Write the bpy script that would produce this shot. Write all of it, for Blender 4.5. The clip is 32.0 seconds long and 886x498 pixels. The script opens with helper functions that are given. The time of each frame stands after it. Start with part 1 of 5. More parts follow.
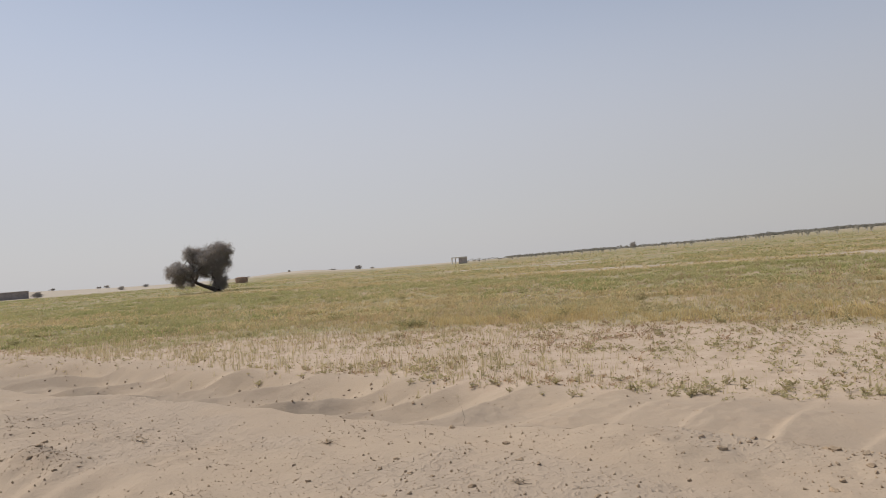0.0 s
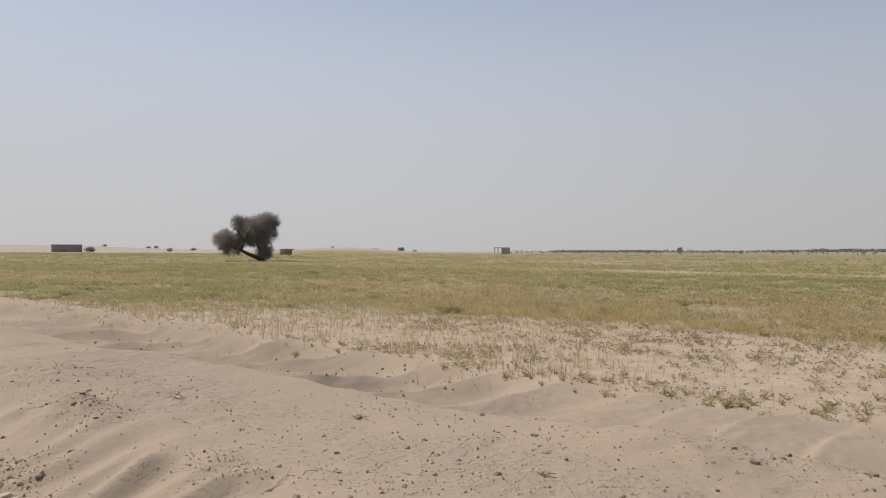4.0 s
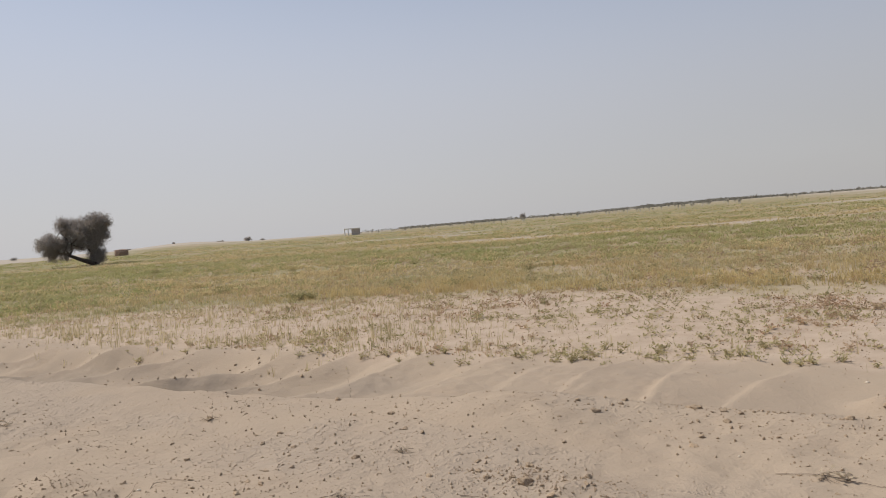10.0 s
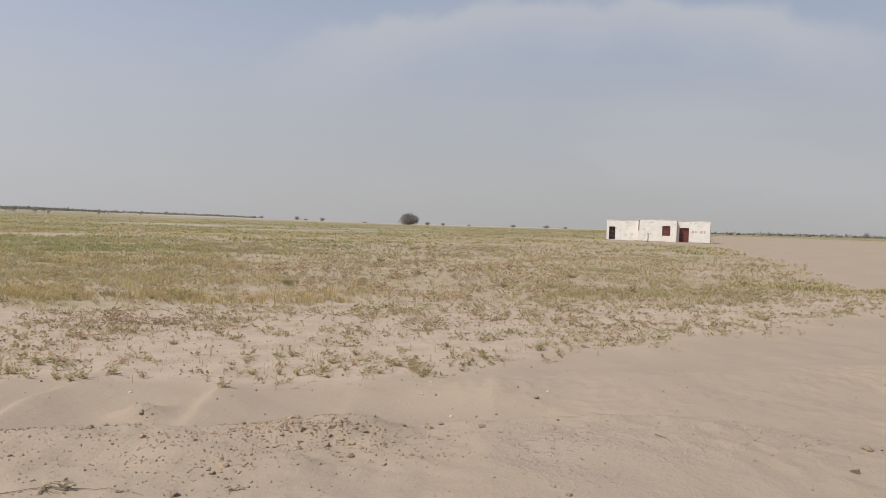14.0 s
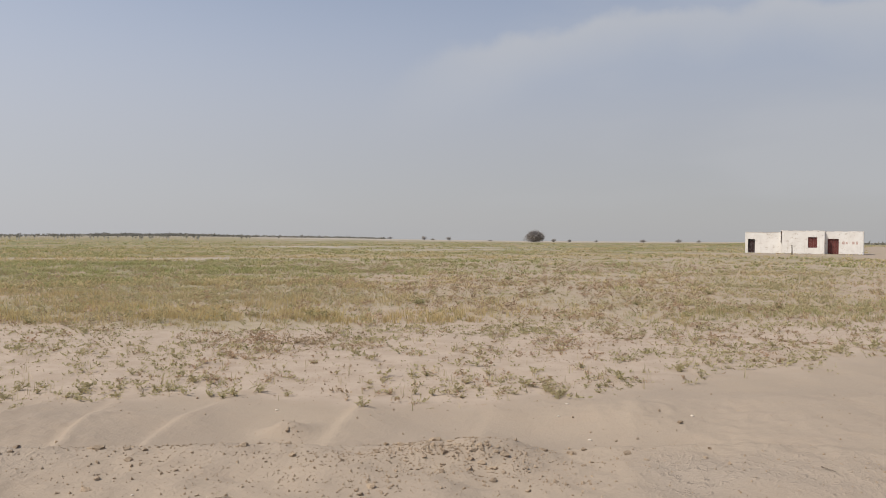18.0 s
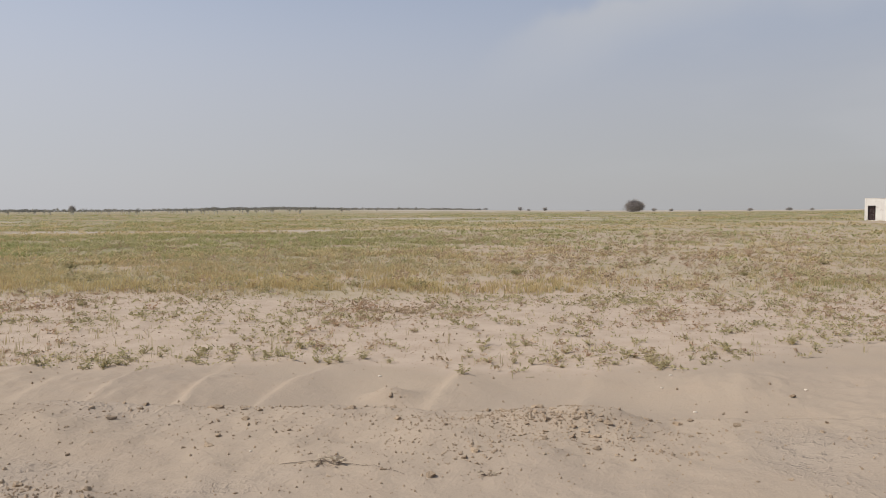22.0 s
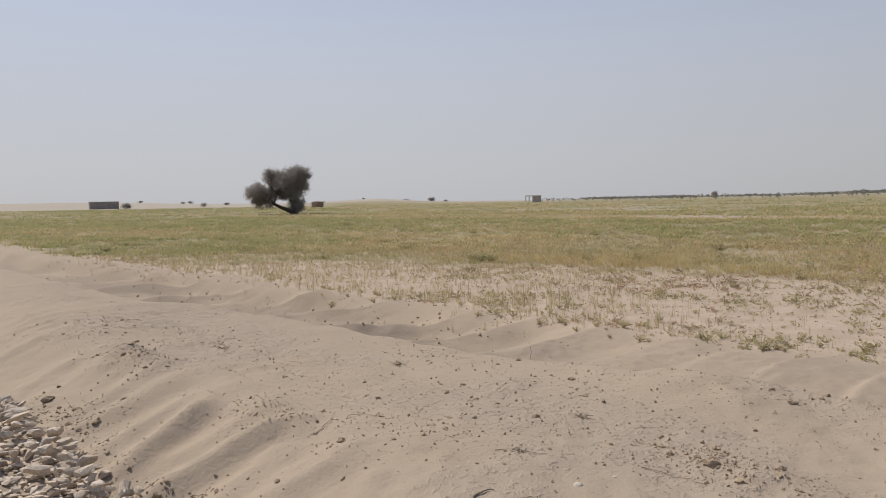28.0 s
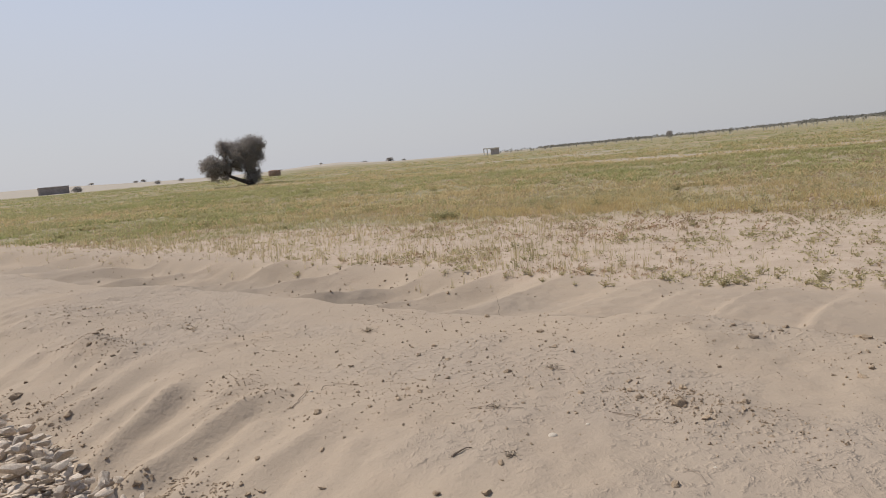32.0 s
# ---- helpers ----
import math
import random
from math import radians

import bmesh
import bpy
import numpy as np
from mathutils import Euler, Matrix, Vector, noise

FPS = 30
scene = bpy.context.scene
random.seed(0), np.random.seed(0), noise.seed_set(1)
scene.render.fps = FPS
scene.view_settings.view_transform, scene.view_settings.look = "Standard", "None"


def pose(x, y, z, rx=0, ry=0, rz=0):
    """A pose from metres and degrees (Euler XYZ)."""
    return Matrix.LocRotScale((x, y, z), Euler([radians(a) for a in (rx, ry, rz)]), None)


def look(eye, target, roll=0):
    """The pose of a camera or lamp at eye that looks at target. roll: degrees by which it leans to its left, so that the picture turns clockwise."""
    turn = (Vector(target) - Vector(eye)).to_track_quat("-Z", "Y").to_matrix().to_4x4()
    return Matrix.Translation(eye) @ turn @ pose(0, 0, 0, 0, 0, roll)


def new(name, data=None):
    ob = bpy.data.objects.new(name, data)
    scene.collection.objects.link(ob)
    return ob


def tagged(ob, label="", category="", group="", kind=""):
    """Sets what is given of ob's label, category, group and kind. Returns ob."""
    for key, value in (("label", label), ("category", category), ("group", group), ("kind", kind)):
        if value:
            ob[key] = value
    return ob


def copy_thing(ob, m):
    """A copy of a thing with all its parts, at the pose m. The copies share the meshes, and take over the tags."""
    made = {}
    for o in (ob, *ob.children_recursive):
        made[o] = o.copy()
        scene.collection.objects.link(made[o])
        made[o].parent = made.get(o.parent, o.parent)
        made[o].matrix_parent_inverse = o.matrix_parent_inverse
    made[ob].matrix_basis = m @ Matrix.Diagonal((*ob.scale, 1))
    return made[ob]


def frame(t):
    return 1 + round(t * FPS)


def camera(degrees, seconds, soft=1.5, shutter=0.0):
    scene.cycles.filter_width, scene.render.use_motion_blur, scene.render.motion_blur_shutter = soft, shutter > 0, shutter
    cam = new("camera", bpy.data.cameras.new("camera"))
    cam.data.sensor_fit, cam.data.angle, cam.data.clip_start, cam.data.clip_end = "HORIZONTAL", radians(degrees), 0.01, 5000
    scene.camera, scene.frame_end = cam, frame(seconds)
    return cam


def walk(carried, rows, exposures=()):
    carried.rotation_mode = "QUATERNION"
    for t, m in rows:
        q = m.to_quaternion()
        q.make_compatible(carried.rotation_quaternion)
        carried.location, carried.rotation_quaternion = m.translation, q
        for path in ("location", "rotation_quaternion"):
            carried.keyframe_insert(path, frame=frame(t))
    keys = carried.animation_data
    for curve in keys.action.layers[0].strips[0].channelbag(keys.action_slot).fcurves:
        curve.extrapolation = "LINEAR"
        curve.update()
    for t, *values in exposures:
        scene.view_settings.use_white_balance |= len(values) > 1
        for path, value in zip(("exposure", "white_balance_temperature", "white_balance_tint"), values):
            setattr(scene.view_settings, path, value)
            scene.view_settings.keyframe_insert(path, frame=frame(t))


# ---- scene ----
# Camera: a person stands on a roadside bank and turns, the camera held at arm's length.
CAM_ROWS = (
    (0.0, -0.128, 0.065, 1.594, 91.06, 4.63, -1.92),
    (0.5, -0.175, 0.058, 1.580, 91.44, 1.26, 6.12),
    (1.0, -0.141, 0.056, 1.587, 89.97, 0.50, 2.99),
    (1.5, -0.127, 0.065, 1.576, 89.09, -0.40, 3.00),
    (2.0, -0.134, 0.065, 1.586, 88.86, 0.82, 1.21),
    (2.5, -0.131, 0.059, 1.584, 89.64, 0.30, 1.75),
    (3.0, -0.134, 0.057, 1.588, 90.18, -0.08, 1.36),
    (3.5, -0.145, 0.047, 1.587, 90.31, -0.35, 1.66),
    (5.5, -0.119, 0.061, 1.575, 89.50, 0.36, -0.15),
    (6.0, -0.123, 0.062, 1.580, 89.78, 0.40, -0.00),
    (6.5, -0.130, 0.067, 1.579, 89.77, 0.79, 1.56),
    (7.0, -0.131, 0.062, 1.584, 90.34, 1.22, 1.70),
    (7.5, -0.124, 0.058, 1.592, 90.46, 1.77, 0.99),
    (8.0, -0.144, 0.055, 1.599, 90.28, 3.66, 3.81),
    (8.5, -0.136, 0.059, 1.600, 90.13, 3.04, 2.49),
    (9.0, -0.109, 0.060, 1.592, 89.24, 4.49, -0.18),
    (9.5, -0.073, 0.071, 1.594, 88.65, 4.17, -4.47),
    (10.0, -0.059, 0.069, 1.592, 88.14, 4.71, -10.23),
    (10.5, -0.010, 0.043, 1.591, 87.42, 4.77, -14.95),
    (11.0, 0.105, 0.010, 1.585, 87.38, 2.52, -28.37),
    (11.5, 0.164, -0.079, 1.557, 88.58, -0.62, -45.39),
    (12.0, 0.181, -0.137, 1.566, 89.18, -0.91, -54.98),
    (12.5, 0.182, -0.144, 1.566, 89.77, -3.03, -59.75),
    (13.0, 0.186, -0.162, 1.562, 88.79, -1.79, -59.70),
    (13.5, 0.185, -0.161, 1.552, 88.00, -1.83, -60.30),
    (15.5, 0.198, -0.091, 1.584, 89.70, -0.05, -56.58),
    (16.0, 0.178, -0.071, 1.577, 89.75, -0.46, -50.87),
    (16.5, 0.185, -0.065, 1.583, 89.10, 0.02, -50.17),
    (17.0, 0.165, -0.061, 1.582, 89.47, -0.40, -50.15),
    (17.5, 0.163, -0.059, 1.569, 89.62, -1.41, -50.43),
    (18.0, 0.172, -0.063, 1.580, 89.26, -0.43, -50.53),
    (18.5, 0.167, -0.070, 1.581, 89.43, 0.34, -50.60),
    (19.0, 0.163, -0.054, 1.579, 90.71, -2.34, -51.56),
    (19.5, 0.167, -0.065, 1.566, 90.11, -0.80, -47.34),
    (20.0, 0.157, -0.061, 1.554, 87.48, 1.71, -43.36),
    (20.5, 0.156, -0.051, 1.556, 87.32, 0.58, -43.44),
    (21.0, 0.151, -0.040, 1.552, 86.85, -0.01, -43.92),
    (21.5, 0.152, -0.042, 1.552, 86.73, -0.49, -43.97),
    (22.0, 0.140, -0.043, 1.559, 87.00, 0.21, -43.10),
    (22.5, 0.105, -0.003, 1.566, 87.12, 0.99, -37.85),
    (23.0, 0.109, -0.013, 1.560, 87.20, -0.38, -38.14),
    (23.5, 0.106, -0.016, 1.559, 86.99, -0.06, -38.93),
    (24.0, 0.102, -0.006, 1.559, 86.03, -0.14, -38.21),
    (24.5, 0.079, 0.005, 1.571, 86.66, 1.33, -34.74),
    (25.0, -0.052, 0.078, 1.563, 85.44, 1.93, -17.67),
    (25.5, -0.174, 0.079, 1.567, 84.48, 2.22, 0.21),
    (25.9, -0.185, 0.060, 1.570, 84.90, 2.30, 3.40),
    (26.6, -0.178, 0.040, 1.574, 85.10, 2.05, 3.30),
    (27.5, -0.167, 0.028, 1.577, 85.25, 1.93, 2.78),
    (28.0, -0.173, 0.017, 1.572, 86.29, 0.97, 3.75),
    (28.5, -0.147, 0.045, 1.573, 81.93, 2.30, 2.12),
    (29.0, -0.152, 0.041, 1.577, 83.05, 0.32, 0.36),
    (29.5, -0.128, 0.026, 1.578, 84.93, 1.03, 0.32),
    (30.0, -0.120, 0.011, 1.580, 85.26, 0.53, 0.43),
    (30.5, -0.097, 0.020, 1.583, 84.59, 1.14, -5.72),
    (31.0, -0.085, 0.022, 1.590, 84.97, 2.39, -7.49),
    (31.5, -0.085, 0.018, 1.599, 85.57, 2.88, -6.09),
    (32.0, -0.158, 0.015, 1.611, 82.85, 5.17, 0.53),
)
cam = camera(62.05, 32.0, soft=0.9)
walk(cam, [(t, pose(*p)) for t, *p in CAM_ROWS],
     exposures=((0.0, -0.04, 6740, 10), (9.0, -0.06, 6740, 10), (11.5, 0.05, 6560, 10), (13.0, 0.02, 6500, 10), (16.0, -0.02, 6500, 10), (25.0, -0.01, 6500, 10), (28.0, -0.07, 6500, 10), (29.0, -0.01, 6450, 10), (30.0, 0.0, 6470, 10), (32.0, 0.0, 6470, 10)))

# ---- daylight: high hazy sun from the left, dusty sky ----
SUN_AZ, SUN_EL = -62.0, 54.0          # degrees, azimuth clockwise from +y
world = bpy.data.worlds.new("hazy_sky")
scene.world = world
world.use_nodes = True
wt = world.node_tree
wt.nodes.clear()
w_out = wt.nodes.new("ShaderNodeOutputWorld")
w_bg = wt.nodes.new("ShaderNodeBackground")
w_sky = wt.nodes.new("ShaderNodeTexSky")
w_sky.sky_type = "NISHITA"
w_sky.sun_disc = False
w_sky.sun_elevation = radians(SUN_EL)
w_sky.sun_rotation = radians(SUN_AZ)
w_sky.altitude = 100
w_sky.air_density = 1.0
w_sky.dust_density = 1.5
w_sky.ozone_density = 2.0
w_bg.inputs["Strength"].default_value = 0.1
# dust haze hides the lower sky; thin cloud veils drift in it
w_dir = wt.nodes.new("ShaderNodeTexCoord")
w_xyz = wt.nodes.new("ShaderNodeSeparateXYZ")
wt.links.new(w_dir.outputs["Generated"], w_xyz.inputs[0])


def sky_span(value, a, b, lo, hi):
    n = wt.nodes.new("ShaderNodeMapRange")
    n.interpolation_type = "SMOOTHSTEP"
    wt.links.new(value, n.inputs[0])
    for k, x in enumerate((a, b, lo, hi)):
        n.inputs[1 + k].default_value = x
    return n.outputs[0]


def sky_mix(fac, a, b):
    n = wt.nodes.new("ShaderNodeMix")
    n.data_type = "RGBA"
    wt.links.new(fac, n.inputs[0])
    for socket, c in ((n.inputs[6], a), (n.inputs[7], b)):
        if isinstance(c, tuple):
            socket.default_value = (*c, 1)
        else:
            wt.links.new(c, socket)
    return n.outputs[2]


w_sun_side = wt.nodes.new("ShaderNodeVectorMath")
w_sun_side.operation = "DOT_PRODUCT"
wt.links.new(w_dir.outputs["Generated"], w_sun_side.inputs[0])
w_sun_side.inputs[1].default_value = (math.sin(radians(SUN_AZ - 6)), math.cos(radians(SUN_AZ - 6)), 0.0)
haze = sky_mix(sky_span(w_sun_side.outputs["Value"], -0.9, 0.7, 0, 1), (4.35, 4.32, 4.38), (5.60, 5.68, 6.05))
haze_high = sky_mix(sky_span(w_sun_side.outputs["Value"], -0.9, 0.7, 0, 1), (4.1, 4.5, 5.5), (5.8, 6.25, 7.45))
haze = sky_mix(sky_span(w_xyz.outputs[2], 0.02, 0.34, 0, 1), haze, haze_high)
w_east = wt.nodes.new("ShaderNodeVectorMath")
w_east.operation = "DOT_PRODUCT"
wt.links.new(w_dir.outputs["Generated"], w_east.inputs[0])
w_east.inputs[1].default_value = (0.93, 0.36, 0.0)
w_map = wt.nodes.new("ShaderNodeMapping")
w_map.inputs["Scale"].default_value = (1.0, 1.0, 3.6)
w_map.inputs["Rotation"].default_value = (0.0, 0.0, 0.0)
w_cloud = wt.nodes.new("ShaderNodeTexNoise")
w_cloud.inputs["Scale"].default_value = 2.1
w_cloud.inputs["Detail"].default_value = 6
w_cloud.inputs["Roughness"].default_value = 0.5
wt.links.new(w_dir.outputs["Generated"], w_map.inputs[0])
wt.links.new(w_map.outputs[0], w_cloud.inputs["Vector"])
w_thin = wt.nodes.new("ShaderNodeMath")
w_thin.operation = "MULTIPLY"
wt.links.new(sky_span(w_cloud.outputs["Fac"], 0.44, 0.66, 0, 0.75), w_thin.inputs[0])
wt.links.new(sky_span(w_east.outputs["Value"], 0.72, 0.95, 0.12, 1), w_thin.inputs[1])


def sky_math(op, a, b):
    n = wt.nodes.new("ShaderNodeMath")
    n.operation = op
    for socket, c in ((n.inputs[0], a), (n.inputs[1], b)):
        if isinstance(c, float):
            socket.default_value = c
        else:
            wt.links.new(c, socket)
    return n.outputs[0]


# a thin cloud sheet in the east with a ragged upper edge
w_sheet = wt.nodes.new("ShaderNodeVectorMath")
w_sheet.operation = "DOT_PRODUCT"
wt.links.new(w_dir.outputs["Generated"], w_sheet.inputs[0])
w_sheet.inputs[1].default_value = (math.sin(radians(70)), math.cos(radians(70)), 0.0)
w_rag = wt.nodes.new("ShaderNodeTexNoise")
w_rag.inputs["Scale"].default_value = 9.0
w_rag.inputs["Detail"].default_value = 7
wt.links.new(w_dir.outputs["Generated"], w_rag.inputs["Vector"])
edge = sky_math("SUBTRACT", sky_math("MULTIPLY", w_sheet.outputs["Value"], 1.34), sky_math("ADD", w_xyz.outputs[2], 0.982))
edge = sky_math("ADD", edge, sky_math("MULTIPLY", sky_math("SUBTRACT", w_rag.outputs["Fac"], 0.5), 0.11))
sheet = sky_math("MULTIPLY", sky_span(edge, -0.012, 0.022, 0, 1), sky_math("MULTIPLY", sky_span(edge, 0.0, 0.13, 0.78, 0.0), sky_span(w_sheet.outputs["Value"], 0.885, 0.945, 0, 1)))
sheet = sky_math("MULTIPLY", sheet, sky_span(w_rag.outputs["Fac"], 0.25, 0.65, 0.75, 1.0))
sheet = sky_math("MAXIMUM", sheet, sky_math("MULTIPLY", w_thin.outputs[0], 0.35))
# the dust veil whitens the high sky too
w_all = sky_mix(sky_math("MULTIPLY", sky_span(w_xyz.outputs[2], 0.12, 0.60, 0.10, 0.97), sky_span(w_xyz.outputs[2], 0.42, 0.80, 1.0, 0.85)), haze, w_sky.outputs[0])
w_all = sky_mix(sheet, w_all, (5.15, 5.25, 5.5))
wt.links.new(w_all, w_bg.inputs[0])
wt.links.new(w_bg.outputs[0], w_out.inputs[0])

sun_data = bpy.data.lights.new("sun", "SUN")
sun_data.energy = 3.65
sun_data.angle = radians(1.5)
sun_data.color = (1.0, 0.945, 0.87)
sun = new("sun", sun_data)
sa, se = radians(SUN_AZ), radians(SUN_EL)
sun.matrix_world = look((0, 0, 50), (-50 * math.sin(sa) * math.cos(se), -50 * math.cos(sa) * math.cos(se), 50 - 50 * math.sin(se)))

# ---- terrain, in numbers ----
# u runs along the bank, v across it, away from the road.
S2 = math.sqrt(0.5)


def lattice(ix, iy, seed):
    h = np.sin(ix * 127.1 + iy * 311.7 + seed * 74.7) * 43758.5453
    return h - np.floor(h)


def vnoise(x, y, seed=0):
    """Smooth value noise, -1 to 1."""
    x, y = np.asarray(x, float), np.asarray(y, float)
    ix, iy = np.floor(x), np.floor(y)
    fx, fy = x - ix, y - iy
    fx, fy = fx * fx * (3 - 2 * fx), fy * fy * (3 - 2 * fy)
    a, b = lattice(ix, iy, seed), lattice(ix + 1, iy, seed)
    c, d = lattice(ix, iy + 1, seed), lattice(ix + 1, iy + 1, seed)
    return 2 * (a + (b - a) * fx + (c - a) * fy + (a - b - c + d) * fx * fy) - 1


def step(a, b, x):
    s = np.clip((x - a) / (b - a), 0, 1)
    return s * s * (3 - 2 * s)


CREST_U = (-60, -15, -12, -9.8, -7.2, -5.5, -3.6, -2.8, -1, 0.4, 1.6, 3.5, 4.7, 7, 30)
CREST_V = (3.0, 3.75, 4.1, 4.6, 4.8, 5.0, 5.2, 5.5, 5.6, 5.57, 5.45, 5.2, 4.7, 4.5, 5.0)
# sand ridges across the ditch: place along it, slant, height
RIDGES = ((-26.6, 0.6, 0.25), (-23.6, 0.7, 0.25), (-20.7, 0.8, 0.25), (-17.7, 0.6, 0.25), (-15.1, 0.8, 0.25), (-12.9, 0.7, 0.21), (-10.55, 0.5, 0.25), (-9.2, 0.42, 0.25), (-7.57, 0.25, 0.18),
          (-5.92, 0.2, 0.14), (-4.95, 0.1, 0.05), (-4.09, 0.12, 0.09), (-3.08, 0.0, 0.11), (-2.0, 0.3, 0.08), (-0.05, 0.25, 0.06), (1.6, 0.3, 0.03), (3.4, 0.4, 0.025), (6.2, 0.4, 0.02))
# small gullies down the inner side of the bank: place, slant, height
GULLIES = ((-9.6, -0.5, 0.5), (-8.9, -0.5, 0.2), (-8.2, -0.5, 0.6), (-7.4, -0.3, 0.25), (-6.7, -0.5, 0.6), (-6.25, -0.3, 0.3), (-5.75, -0.4, 0.6), (-5.43, -0.60, 1.0), (-5.0, -0.15, 0.22), (-4.55, -0.05, 1.0),
           (-4.25, -0.4, 0.28), (-3.75, -0.1, 0.5), (-3.3, -0.35, 0.2), (-3.0, -0.2, 0.4))
HUMPS = ((0.75, 5.05, 0.40, 0.10), (-7.4, 2.2, 0.42, 0.13), (-2.0, 3.6, 0.30, 0.05), (-5.0, 2.35, 0.34, 0.05), (-0.75, 8.5, 0.30, 0.11), (-5.6, 0.6, 1.3, 0.10), (-3.0, 4.9, 0.8, 0.04), (3.6, 4.3, 0.5, 0.03), (-9.4, 2.7, 0.6, 0.06))
FIELD_U = (-40, -33, -29, -26, -23, -20, -16, -12, 0, 8, 14, 20)
FIELD_V = (8.8, 9.3, 10.0, 11.2, 13.7, 15.7, 17.4, 18.2, 18.6, 18.4, 19.5, 22.0)
FIELD_R = (0, 38, 60, 108, 180, 230, 260, 350, 600)
FIELD_Z = (-0.55, -0.55, -0.4, 0.03, 0.65, 0.75, 0.8, 1.4, 1.6)
SKY_AZ = (-60, -36, -31, -27, -24, -20, -16, -11.8, -10.4, -8.4, -6.9, -1.5, 5, 14, 22, 31, 35, 43, 49, 56, 64, 70, 73, 81, 87, 91, 100, 130)
SKY_EL = (0.05, 0.30, 0.33, 0.27, 0.16, 0.05, 0.04, 0.05, 0.25, 0.27, 0.06, -0.06, -0.05, -0.02, 0.01, 0.10, 0.08, 0.04, -0.04, -0.16, -0.15, -0.1, -0.04, -0.18, -0.12, -0.08, -0.05, 0.0)


def bank_top(u):
    return np.interp(u, CREST_U, CREST_V) + 0.08 * vnoise(u * 1.3, 0.5 + 0 * u, 3) + 0.05 * vnoise(u * 4.1, 0.5 + 0 * u, 4)


def ridge_height(u, v):
    """Wind-laid sand ridges across the ditch: a short bright windward side, a long gentle lee."""
    wavy = u + 0.07 * vnoise(v * 0.9, u * 0.4, 5)
    h = np.zeros_like(wavy)
    for k, (c, slant, amp) in enumerate(RIDGES):
        d = wavy - c - slant * (v - 8.9)
        front = 0.17 if c > -5 else 0.35 if c > -7 else 0.75
        lee = (0.85 if c > -5 else 0.72) * (1 + 0.15 * math.sin(k * 1.7))
        uneven = 0.9 + 0.35 * vnoise(v * 0.9 + 3.7 * k, 0 * v, 26)
        h = np.maximum(h, amp * uneven * np.where(d < 0, np.clip(1 + d / front, 0, 1) ** 1.25, np.clip(1 - d / lee, 0, 1) ** 1.2))
    return h + 0.04 * vnoise(u * 0.8, v * 1.3, 27) * step(-7, -10, u)


